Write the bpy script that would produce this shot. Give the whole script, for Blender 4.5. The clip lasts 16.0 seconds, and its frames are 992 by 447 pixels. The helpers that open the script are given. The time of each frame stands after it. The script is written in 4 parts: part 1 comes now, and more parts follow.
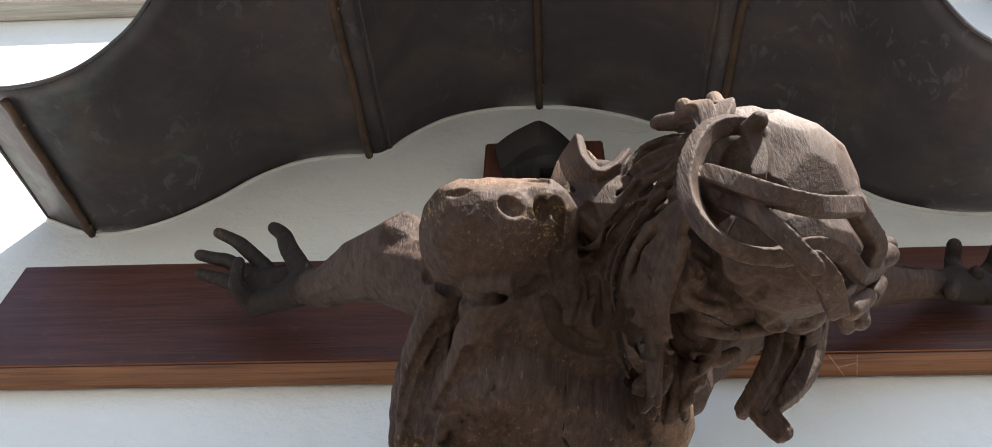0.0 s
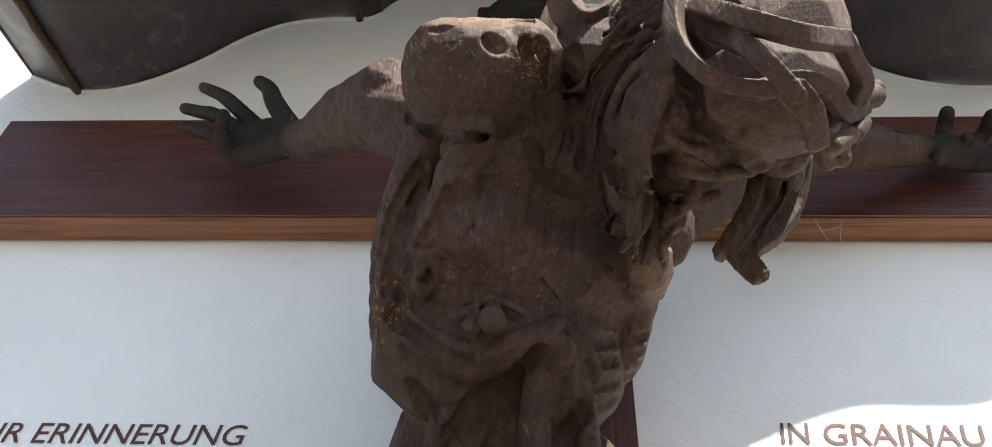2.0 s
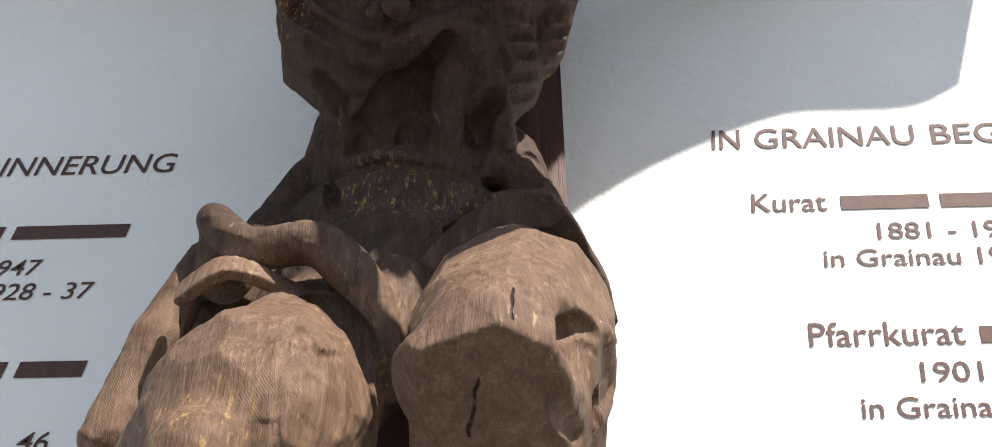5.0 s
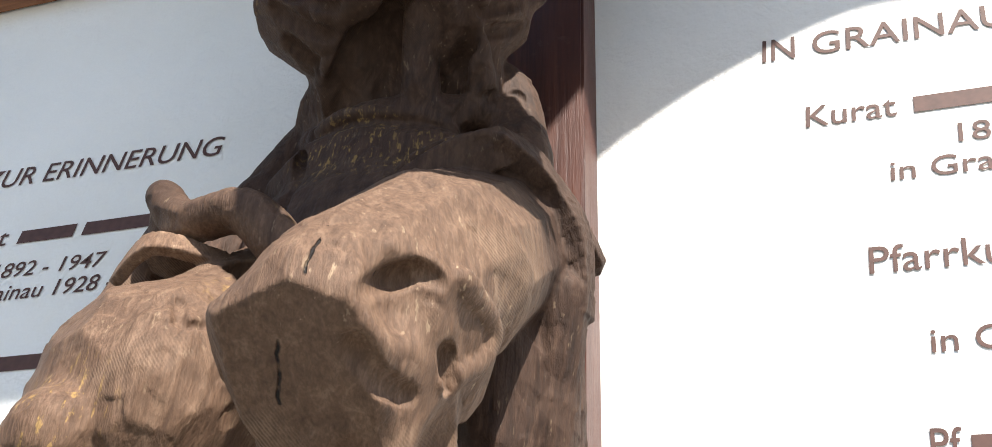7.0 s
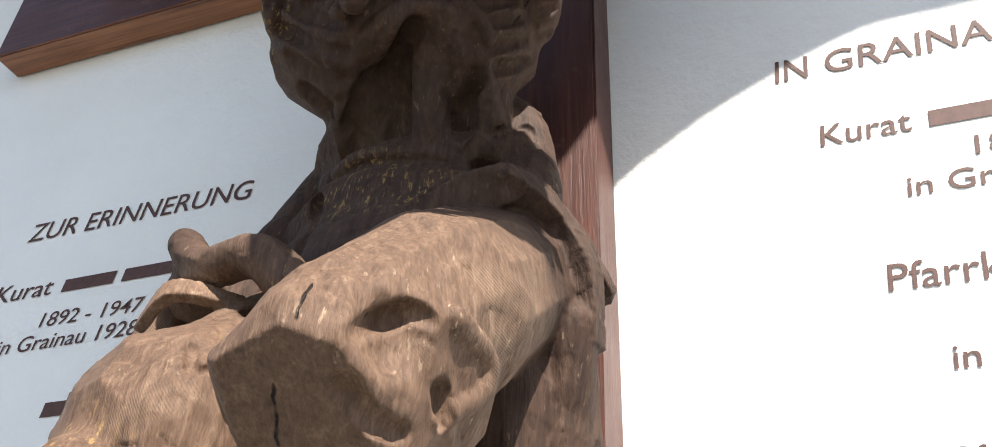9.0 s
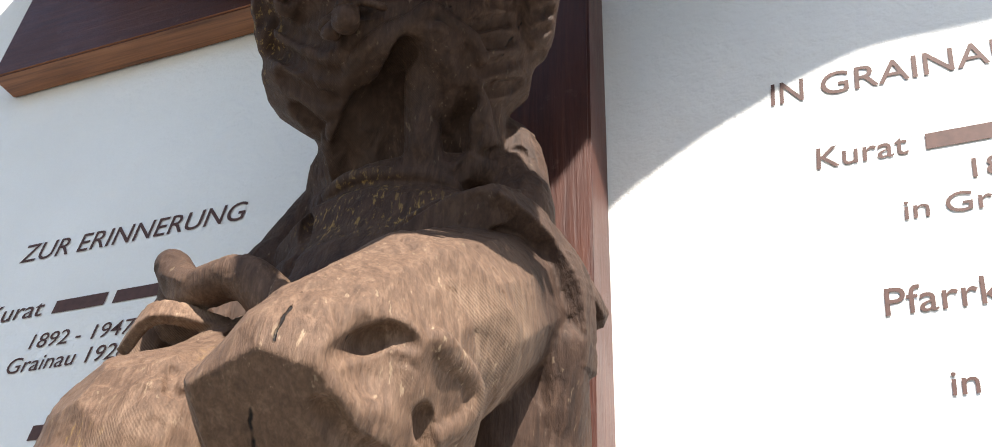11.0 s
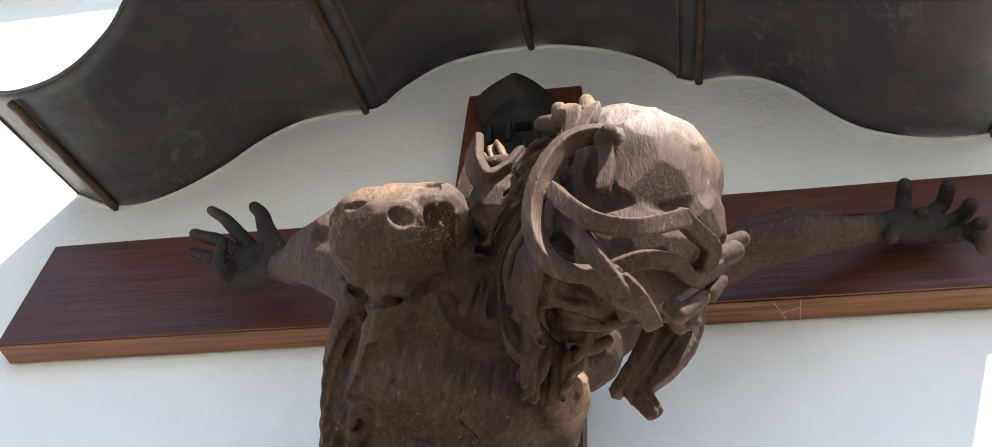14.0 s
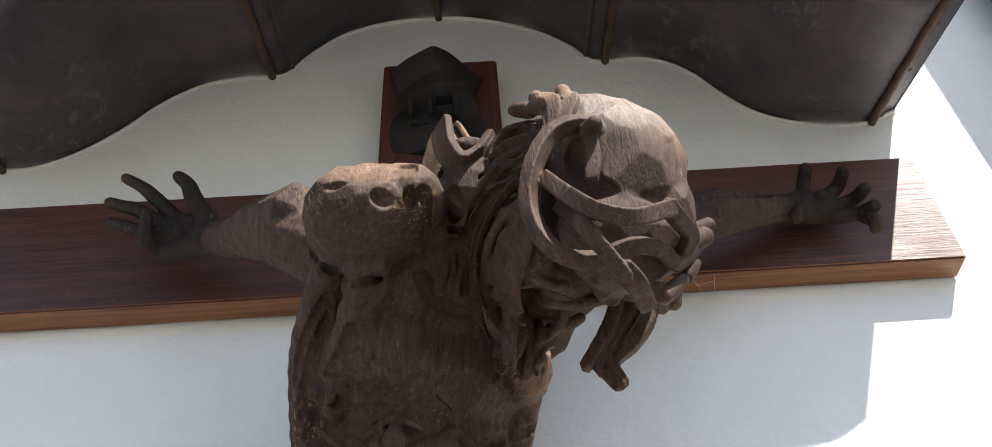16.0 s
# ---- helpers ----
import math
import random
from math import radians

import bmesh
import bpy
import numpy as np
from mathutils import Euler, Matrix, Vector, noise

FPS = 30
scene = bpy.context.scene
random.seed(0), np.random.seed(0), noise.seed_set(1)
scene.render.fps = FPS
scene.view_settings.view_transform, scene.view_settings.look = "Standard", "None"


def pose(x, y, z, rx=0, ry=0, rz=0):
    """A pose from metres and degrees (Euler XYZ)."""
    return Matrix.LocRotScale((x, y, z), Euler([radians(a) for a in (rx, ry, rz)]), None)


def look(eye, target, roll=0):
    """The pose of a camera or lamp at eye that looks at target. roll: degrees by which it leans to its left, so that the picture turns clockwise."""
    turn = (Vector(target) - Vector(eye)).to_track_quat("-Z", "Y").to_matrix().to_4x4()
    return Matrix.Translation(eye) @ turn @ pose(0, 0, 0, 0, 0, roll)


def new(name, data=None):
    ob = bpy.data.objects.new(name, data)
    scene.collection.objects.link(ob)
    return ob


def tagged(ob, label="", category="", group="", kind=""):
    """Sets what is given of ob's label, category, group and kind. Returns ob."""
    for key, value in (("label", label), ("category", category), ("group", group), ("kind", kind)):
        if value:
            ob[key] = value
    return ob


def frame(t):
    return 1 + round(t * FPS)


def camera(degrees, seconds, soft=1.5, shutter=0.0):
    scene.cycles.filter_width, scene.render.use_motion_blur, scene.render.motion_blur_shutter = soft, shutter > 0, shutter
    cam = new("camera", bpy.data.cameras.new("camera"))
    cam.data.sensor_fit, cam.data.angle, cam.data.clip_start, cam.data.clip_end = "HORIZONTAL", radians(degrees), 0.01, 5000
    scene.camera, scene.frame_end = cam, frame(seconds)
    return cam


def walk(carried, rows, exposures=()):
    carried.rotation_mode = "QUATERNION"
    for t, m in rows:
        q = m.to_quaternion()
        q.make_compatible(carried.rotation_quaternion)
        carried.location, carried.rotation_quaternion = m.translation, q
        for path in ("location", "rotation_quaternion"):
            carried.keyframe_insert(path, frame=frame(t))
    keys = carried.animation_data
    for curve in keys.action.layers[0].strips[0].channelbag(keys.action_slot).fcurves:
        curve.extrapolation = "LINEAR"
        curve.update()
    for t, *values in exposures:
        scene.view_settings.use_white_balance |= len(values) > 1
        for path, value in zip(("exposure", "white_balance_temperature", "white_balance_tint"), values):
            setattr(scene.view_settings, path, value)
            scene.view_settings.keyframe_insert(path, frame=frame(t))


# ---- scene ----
cam = camera(56.6, 16.0, soft=0.85)
PATH = [
    (0, (-0.005, -1.361, 1.693), (-0.102, -0.204, 3.322), 2.5),
    (0.5, (0.002, -1.348, 1.682), (-0.087, -0.183, 3.305), 2.3),
    (1, (0.002, -1.343, 1.663), (-0.098, -0.149, 3.264), 3.0),
    (1.5, (0.005, -1.315, 1.664), (-0.09, -0.073, 3.228), 3.0),
    (2, (0.016, -1.296, 1.656), (-0.08, 0.039, 3.142), 3.1),
    (2.5, (0.021, -1.297, 1.624), (-0.093, 0.127, 3.025), 1.3),
    (3, (0.025, -1.291, 1.609), (-0.096, 0.174, 2.966), 0.4),
    (3.5, (0.029, -1.296, 1.607), (-0.092, 0.203, 2.925), 1.3),
    (4, (0.028, -1.295, 1.603), (-0.086, 0.229, 2.893), 0.8),
    (4.5, (0.065, -1.265, 1.593), (-0.038, 0.294, 2.842), -0.3),
    (4.7, (0.083, -1.234, 1.572), (-0.008, 0.353, 2.786), -1.3),
    (5, (0.114, -1.17, 1.566), (0.036, 0.446, 2.742), 0.2),
    (5.2, (0.132, -1.118, 1.579), (0.063, 0.52, 2.725), 0.7),
    (7.3, (0.383, -1.056, 1.605), (-0.189, 0.518, 2.697), 3.1),
    (7.5, (0.39, -1.056, 1.602), (-0.198, 0.498, 2.714), 3.0),
    (8, (0.397, -1.058, 1.602), (-0.206, 0.482, 2.727), 2.6),
    (10.3, (0.422, -1.064, 1.606), (-0.203, 0.442, 2.764), 3.6),
    (10.5, (0.42, -1.055, 1.604), (-0.199, 0.451, 2.766), 3.6),
    (11, (0.417, -1.048, 1.61), (-0.192, 0.45, 2.786), 3.3),
    (11.5, (0.409, -1.062, 1.611), (-0.201, 0.429, 2.797), 3.1),
    (12, (0.406, -1.076, 1.615), (-0.202, 0.402, 2.818), 3.2),
    (12.2, (0.402, -1.089, 1.624), (-0.209, 0.381, 2.835), 2.3),
    (12.5, (0.38, -1.173, 1.658), (-0.237, 0.255, 2.915), -6.3),
    (13, (0.323, -1.274, 1.687), (-0.11, 0.093, 3.081), -1.1),
    (13.5, (0.293, -1.397, 1.712), (-0.066, -0.057, 3.153), 3.8),
    (14, (0.308, -1.533, 1.722), (-0.009, -0.208, 3.186), 5.6),
    (14.5, (0.335, -1.617, 1.689), (0.09, -0.246, 3.125), 4.4),
    (15, (0.307, -1.646, 1.711), (0.137, -0.242, 3.125), 1.6),
    (15.5, (0.189, -1.624, 1.734), (0.151, -0.207, 3.144), -2.6),
    (16, (0.107, -1.616, 1.706), (0.132, -0.192, 3.111), -4.0),
]
LIGHT = [(0, 1.66), (2, 1.64), (3.5, 1.44), (5, 1.20), (7.3, 1.44), (11, 1.48), (12.5, 1.68), (13, 1.95), (13.5, 2.0), (14, 1.90), (14.5, 1.72), (15, 1.56), (16, 1.46)]
walk(cam, [(t, look(eye, target, roll)) for t, eye, target, roll in PATH], LIGHT)


# ---- world, sun, exposure ----
SUN = Vector((0.80, -1.0, 1.78)).normalized()
world = bpy.data.worlds.new("sky")
scene.world = world
world.use_nodes = True
wn = world.node_tree
sky = wn.nodes.new("ShaderNodeTexSky")
sky.sky_type, sky.sun_disc = "NISHITA", False
sky.sun_elevation = math.asin(SUN.z)
sky.sun_rotation = math.atan2(SUN.x, SUN.y)
wn.links.new(sky.outputs[0], wn.nodes["Background"].inputs[0])
wn.nodes["Background"].inputs[1].default_value = 0.081
sun = new("sun", bpy.data.lights.new("sun", "SUN"))
sun.data.energy, sun.data.angle, sun.data.color = 4.7, radians(0.53), (1.0, 0.94, 0.86)
sun.matrix_world = look(SUN * 30, (0, 0, 2))


# ---- materials ----
class Nodes:
    """A short hand for node materials."""

    def __init__(self, name, rough=0.6, metal=0.0):
        self.mat = bpy.data.materials.new(name)
        self.mat.use_nodes = True
        self.tree = self.mat.node_tree
        self.bsdf = self.tree.nodes["Principled BSDF"]
        self.bsdf.inputs["Roughness"].default_value = rough
        self.bsdf.inputs["Metallic"].default_value = metal
        self.coord = self.tree.nodes.new("ShaderNodeTexCoord").outputs["Object"]

    def link(self, a, b):
        self.tree.links.new(a, b)

    def scaled(self, sx, sy, sz, rot=(0, 0, 0), at=(0, 0, 0)):
        n = self.tree.nodes.new("ShaderNodeMapping")
        n.inputs["Scale"].default_value = (sx, sy, sz)
        n.inputs["Rotation"].default_value = [radians(a) for a in rot]
        n.inputs["Location"].default_value = at
        self.link(self.coord, n.inputs[0])
        return n.outputs[0]

    def noise(self, scale, detail=5, rough=0.55, vec=None, warp=0.0):
        n = self.tree.nodes.new("ShaderNodeTexNoise")
        n.inputs["Scale"].default_value, n.inputs["Detail"].default_value = scale, detail
        n.inputs["Roughness"].default_value, n.inputs["Distortion"].default_value = rough, warp
        self.link(vec or self.coord, n.inputs["Vector"])
        return n.outputs[0]

    def voronoi(self, scale, feature="F1", vec=None, rand=1.0):
        n = self.tree.nodes.new("ShaderNodeTexVoronoi")
        n.feature = feature
        n.inputs["Scale"].default_value = scale
        n.inputs["Randomness"].default_value = rand
        self.link(vec or self.coord, n.inputs["Vector"])
        return n.outputs[0]

    def wave(self, scale, distort, detail=3, vec=None, kind="BANDS", direction="X"):
        n = self.tree.nodes.new("ShaderNodeTexWave")
        n.wave_type = kind
        if kind == "BANDS":
            n.bands_direction = direction
        else:
            n.rings_direction = direction
        n.inputs["Scale"].default_value, n.inputs["Distortion"].default_value = scale, distort
        n.inputs["Detail"].default_value, n.inputs["Detail Scale"].default_value = detail, 1.5
        self.link(vec or self.coord, n.inputs["Vector"])
        return n.outputs[1]

    def ramp(self, fac, *stops):
        n = self.tree.nodes.new("ShaderNodeValToRGB")
        while len(n.color_ramp.elements) < len(stops):
            n.color_ramp.elements.new(0.5)
        for e, (p, c) in zip(n.color_ramp.elements, stops):
            e.position = p
            e.color = (*c, 1) if len(c) == 3 else c
        self.link(fac, n.inputs[0])
        return n.outputs[0]

    def span(self, fac, a, b, lo=0.0, hi=1.0):
        n = self.tree.nodes.new("ShaderNodeMapRange")
        for i, v in enumerate((a, b, lo, hi)):
            n.inputs[1 + i].default_value = v
        self.link(fac, n.inputs[0])
        return n.outputs[0]

    def math(self, op, a, b=0.0):
        n = self.tree.nodes.new("ShaderNodeMath")
        n.operation = op
        for i, v in enumerate((a, b)):
            if isinstance(v, (int, float)):
                n.inputs[i].default_value = v
            else:
                self.link(v, n.inputs[i])
        return n.outputs[0]

    def mix(self, fac, a, b, kind="MIX"):
        n = self.tree.nodes.new("ShaderNodeMixRGB")
        n.blend_type = kind
        for i, v in enumerate((fac, a, b)):
            if isinstance(v, (int, float)):
                n.inputs[i].default_value = v
            elif isinstance(v, tuple):
                n.inputs[i].default_value = (*v, 1)
            else:
                self.link(v, n.inputs[i])
        return n.outputs[0]

    def near(self, place, radius):
        """1 at a place, falling to 0 at the radius."""
        n = self.tree.nodes.new("ShaderNodeVectorMath")
        n.operation = "DISTANCE"
        n.inputs[1].default_value = place
        self.link(self.coord, n.inputs[0])
        return self.span(n.outputs["Value"], 0.0, radius, 1.0, 0.0)

    def line(self, a, b, vec):
        """The distance to a straight line from a to b."""
        def vm(op, *args):
            n = self.tree.nodes.new("ShaderNodeVectorMath")
            n.operation = op
            for i, v in enumerate(args):
                if isinstance(v, (tuple, list)):
                    n.inputs[i].default_value = v
                else:
                    self.link(v, n.inputs[i])
            return n
        ab = [q - p for p, q in zip(a, b)]
        rel = vm("SUBTRACT", vec, a).outputs[0]
        along = self.span(vm("DOT_PRODUCT", rel, ab).outputs["Value"], 0.0, sum(k * k for k in ab))
        foot = vm("SCALE", ab)
        self.link(along, foot.inputs["Scale"])
        return vm("LENGTH", vm("SUBTRACT", rel, foot.outputs[0]).outputs[0]).outputs["Value"]

    def done(self, colour, height=None, strength=0.3, distance=0.01, rough=None):
        if isinstance(colour, tuple):
            self.bsdf.inputs["Base Color"].default_value = (*colour, 1)
        else:
            self.link(colour, self.bsdf.inputs["Base Color"])
        if rough is not None:
            self.link(rough, self.bsdf.inputs["Roughness"])
        if height is not None:
            b = self.tree.nodes.new("ShaderNodeBump")
            b.inputs["Strength"].default_value, b.inputs["Distance"].default_value = strength, distance
            self.link(height, b.inputs["Height"])
            self.link(b.outputs[0], self.bsdf.inputs["Normal"])
        return self.mat


def plaster():
    n = Nodes("white_plaster", 0.9)
    big = n.noise(1.6, 4, 0.6)
    fine = n.noise(55, 6, 0.65)
    lumps = n.noise(14, 4, 0.5, warp=0.6)
    col = n.ramp(big, (0.3, (0.74, 0.74, 0.72)), (0.7, (0.83, 0.83, 0.81)))
    col = n.mix(n.span(n.noise(230, 2), 0.35, 0.75, 0.0, 0.12), col, (0.6, 0.6, 0.57))
    streak = n.span(n.noise(3.0, 6, 0.6, n.scaled(3, 3, 0.5)), 0.58, 0.8, 0.0, 0.25)
    col = n.mix(streak, col, (0.62, 0.61, 0.56))
    dots = n.math("MULTIPLY", n.span(n.voronoi(26), 0.0, 0.07, 1.0, 0.0), n.span(n.noise(4.1, 3), 0.58, 0.66))
    col = n.mix(n.math("MULTIPLY", dots, 0.6), col, (0.22, 0.19, 0.15))
    h = n.math("ADD", n.math("MULTIPLY", lumps, 1.0), n.math("MULTIPLY", fine, 0.6))
    return n.done(col, h, 0.75, 0.008)


def stained_wood(name, along):
    """Red-brown stained boards with long fine grain along x or z."""
    n = Nodes(name, 0.42)
    s = (1.2, 22, 22) if along == "x" else (22, 22, 1.2)
    grain = n.noise(3.0, 7, 0.65, n.scaled(*s), 0.4)
    fine = n.noise(11, 5, 0.6, n.scaled(*s))
    blot = n.noise(3.5, 4, 0.6)
    col = n.ramp(grain, (0.30, (0.036, 0.0100, 0.0066)), (0.5, (0.072, 0.0215, 0.0128)), (0.72, (0.118, 0.041, 0.023)))
    col = n.mix(n.span(blot, 0.35, 0.7, 0.0, 0.45), col, (0.056, 0.017, 0.0115))
    scuff = n.math("MULTIPLY", n.span(n.noise(16, 5, 0.7), 0.62, 0.75), 0.22)
    col = n.mix(scuff, col, (0.30, 0.2, 0.16))
    h = n.math("ADD", grain, n.math("MULTIPLY", fine, 0.5))
    return n.done(col, h, 0.4, 0.004, n.span(blot, 0.3, 0.7, 0.40, 0.6))


def underside_wood():
    # crossbar underside: oiled finish, with bounce from the ground painted in as lighter colour
    n = Nodes("larch_underside", 0.5)
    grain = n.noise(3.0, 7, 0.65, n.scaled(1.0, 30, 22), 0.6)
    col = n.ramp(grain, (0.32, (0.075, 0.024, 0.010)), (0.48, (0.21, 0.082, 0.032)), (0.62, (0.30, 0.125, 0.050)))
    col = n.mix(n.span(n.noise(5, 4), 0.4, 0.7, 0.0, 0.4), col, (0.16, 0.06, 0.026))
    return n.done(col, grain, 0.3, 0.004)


CRACKS = [
    ((-0.052, -0.499, 2.596), (-0.073, -0.490, 2.544), (-0.115, -0.452, 2.524)),
    ((0.044, -0.479, 2.634), (0.023, -0.451, 2.585), (0.019, -0.429, 2.529)),
    ((0.017, -0.424, 2.520), (0.038, -0.395, 2.508), (0.066, -0.368, 2.490)),
    ((0.174, -0.453, 2.527), (0.137, -0.376, 2.553), (0.110, -0.345, 2.530)),
    ((0.166, -0.331, 2.554), (0.129, -0.296, 2.514), (0.105, -0.311, 2.431)),
    ((0.118, -0.620, 2.668), (0.134, -0.619, 2.609), (0.168, -0.596, 2.585), (0.204, -0.582, 2.579), (0.244, -0.559, 2.574)),
    ((0.123, -0.404, 2.588), (0.100, -0.363, 2.529)),
    ((0.128, -0.592, 1.915), (0.126, -0.579, 1.900)),
    ((0.082, -0.617, 1.867), (0.075, -0.596, 1.847), (0.066, -0.571, 1.821)),
    ((0.093, -0.565, 1.977), (0.099, -0.618, 1.903), (0.101, -0.623, 1.880)),
]


def carved_wood():
    n = Nodes("carved_wood", 0.5)
    up = n.scaled(26, 26, 2.6, (8, 4, 0))
    grain = n.noise(4.0, 6, 0.62, up, 0.5)
    big = n.noise(4.2, 5, 0.6)
    comb = n.math("MULTIPLY", n.wave(150, 2.2, 2, n.scaled(1, 0.5, 1, (20, 35, 15))), n.span(n.noise(6.5, 3), 0.54, 0.60))
    col = n.ramp(grain, (0.28, (0.016, 0.0083, 0.0053)), (0.50, (0.058, 0.0310, 0.0198)), (0.72, (0.114, 0.0655, 0.0430)))
    col = n.mix(n.span(big, 0.36, 0.64, 0.0, 0.55), col, (0.024, 0.0110, 0.0066))
    grey = n.span(n.noise(7, 5, 0.65), 0.55, 0.75, 0.0, 0.30)
    col = n.mix(grey, col, (0.080, 0.050, 0.034))
    # every knife cut has a tone of its own
    cell = n.tree.nodes.new("ShaderNodeTexVoronoi")
    cell.inputs["Scale"].default_value = 21
    warp = n.tree.nodes.new("ShaderNodeMixRGB")
    warp.inputs[0].default_value = 0.035
    wob = n.tree.nodes.new("ShaderNodeTexNoise")
    wob.inputs["Scale"].default_value = 9
    n.link(n.coord, wob.inputs["Vector"])
    n.link(n.coord, warp.inputs[1])
    n.link(wob.outputs["Color"], warp.inputs[2])
    n.link(warp.outputs[0], cell.inputs["Vector"])
    tone = n.tree.nodes.new("ShaderNodeSeparateColor")
    n.link(cell.outputs["Color"], tone.inputs[0])
    col = n.mix(n.span(tone.outputs[0], 0.2, 1.0, 0.0, 0.30), col, (0.070, 0.040, 0.026))
    # parts past the roof's drip line: weathered tone with sunlight painted in, paler
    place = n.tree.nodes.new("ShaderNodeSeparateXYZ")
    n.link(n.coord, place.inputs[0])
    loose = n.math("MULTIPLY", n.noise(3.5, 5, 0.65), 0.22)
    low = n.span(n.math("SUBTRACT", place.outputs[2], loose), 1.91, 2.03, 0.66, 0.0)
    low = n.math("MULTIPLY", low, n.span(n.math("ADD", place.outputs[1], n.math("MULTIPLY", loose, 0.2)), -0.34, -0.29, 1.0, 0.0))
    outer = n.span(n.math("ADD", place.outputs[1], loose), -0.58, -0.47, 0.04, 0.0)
    # painted sun patches: skull, shoulder, nape fold, crown tip, breast, cloth flap
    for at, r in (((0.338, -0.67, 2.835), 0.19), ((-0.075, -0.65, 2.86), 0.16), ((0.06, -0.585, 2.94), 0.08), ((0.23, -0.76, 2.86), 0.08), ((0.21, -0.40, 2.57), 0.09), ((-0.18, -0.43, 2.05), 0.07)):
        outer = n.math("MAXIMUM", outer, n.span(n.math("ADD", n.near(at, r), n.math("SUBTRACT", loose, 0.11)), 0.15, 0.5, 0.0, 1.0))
    sunlit_tone = n.ramp(grain, (0.28, (0.112, 0.065, 0.041)), (0.52, (0.176, 0.105, 0.066)), (0.75, (0.255, 0.165, 0.108)))
    col = n.mix(n.math("MAXIMUM", low, outer), col, sunlit_tone)
    # grey highlight of the sunlit skull dome, painted into the wood
    skull_highlight = n.span(n.math("ADD", n.near((0.318, -0.70, 2.80), 0.12), n.math("SUBTRACT", loose, 0.11)), 0.10, 0.45, 0.0, 0.6)
    col = n.mix(skull_highlight, col, n.ramp(grain, (0.3, (0.13, 0.115, 0.105)), (0.7, (0.34, 0.31, 0.29))))
    # the open palm and the far fist are darker
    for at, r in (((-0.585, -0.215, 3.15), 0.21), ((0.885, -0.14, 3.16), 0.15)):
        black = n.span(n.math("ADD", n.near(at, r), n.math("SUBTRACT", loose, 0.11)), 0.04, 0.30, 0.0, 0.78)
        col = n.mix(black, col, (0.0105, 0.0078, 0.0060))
    # long drying cracks
    ragged = n.tree.nodes.new("ShaderNodeMixRGB")
    ragged.blend_type, ragged.inputs[0].default_value = "ADD", 0.012
    n.link(n.coord, ragged.inputs[1])
    rag = n.tree.nodes.new("ShaderNodeTexNoise")
    rag.inputs["Scale"].default_value, rag.inputs["Detail"].default_value = 38, 4
    n.link(n.coord, rag.inputs["Vector"])
    n.link(rag.outputs["Color"], ragged.inputs[2])
    crack = None
    for run in CRACKS:
        for a, b in zip(run, run[1:]):
            far = n.line([p + 0.006 for p in a], [p + 0.006 for p in b], ragged.outputs[0])
            crack = far if crack is None else n.math("MINIMUM", crack, far)
    gap = n.span(crack, 0.0007, 0.0017, 1.0, 0.0)
    col = n.mix(gap, col, (0.006, 0.004, 0.003))
    # remains of gilding and lichen
    spots = None
    for place, r in (((-0.01, -0.62, 2.73), 0.07), ((-0.16, -0.66, 2.74), 0.06), ((0.085, -0.59, 2.94), 0.07), ((-0.07, -0.32, 2.25), 0.10), ((0.03, -0.34, 2.22), 0.09),
                     ((-0.06, -0.42, 1.95), 0.09), ((-0.13, -0.56, 1.84), 0.07), ((-0.2, -0.38, 2.5), 0.08), ((-0.07, -0.40, 2.07), 0.05)):
        m = n.near(place, r)
        spots = m if spots is None else n.math("MAXIMUM", spots, m)
    speck = n.span(n.noise(85, 5, 0.7, n.scaled(1.9, 1.9, 0.55)), 0.56, 0.61)
    gilt = n.math("MULTIPLY", n.math("MULTIPLY", speck, n.span(spots, 0.15, 0.6)), 0.6)
    col = n.mix(gilt, col, (0.40, 0.25, 0.075))
    pale = n.math("MULTIPLY", n.span(n.noise(75, 4, 0.65, n.scaled(2.2, 2.2, 0.4)), 0.63, 0.68), n.span(n.noise(6, 3), 0.46, 0.58))
    col = n.mix(n.math("MULTIPLY", pale, n.span(low, 0.0, 0.6, 0.30, 0.65)), col, (0.38, 0.28, 0.18))
    fine = n.noise(9.0, 5, 0.7, n.scaled(36, 36, 9, (8, 4, 0)))
    h = n.math("ADD", n.math("MULTIPLY", grain, 0.7), n.math("MULTIPLY", comb, 0.03))
    h = n.math("ADD", h, n.math("MULTIPLY", fine, 0.35))
    col = n.mix(n.span(fine, 0.42, 0.58, 0.32, 0.0), col, (0.020, 0.011, 0.007))
    col = n.mix(n.math("MULTIPLY", comb, n.span(low, 0.0, 0.6, 0.04, 0.30)), col, (0.30, 0.21, 0.14))
    h = n.math("SUBTRACT", h, n.math("MULTIPLY", gap, 1.5))
    mat = n.done(col, h, 0.85, 0.004, n.span(big, 0.3, 0.7, 0.60, 0.78))
    n.bsdf.inputs["Specular IOR Level"].default_value = 0.24
    # flat knife facets: each cell tilts the surface its own way
    bump = next(k for k in n.tree.nodes if k.bl_idname == "ShaderNodeBump")
    geo = n.tree.nodes.new("ShaderNodeNewGeometry")
    away = n.tree.nodes.new("ShaderNodeVectorMath")
    away.operation = "SUBTRACT"
    n.link(cell.outputs["Color"], away.inputs[0])
    away.inputs[1].default_value = (0.5, 0.5, 0.5)
    small = n.tree.nodes.new("ShaderNodeVectorMath")
    small.operation = "SCALE"
    small.inputs["Scale"].default_value = 0.16
    n.link(away.outputs[0], small.inputs[0])
    add = n.tree.nodes.new("ShaderNodeVectorMath")
    n.link(geo.outputs["Normal"], add.inputs[0])
    n.link(small.outputs[0], add.inputs[1])
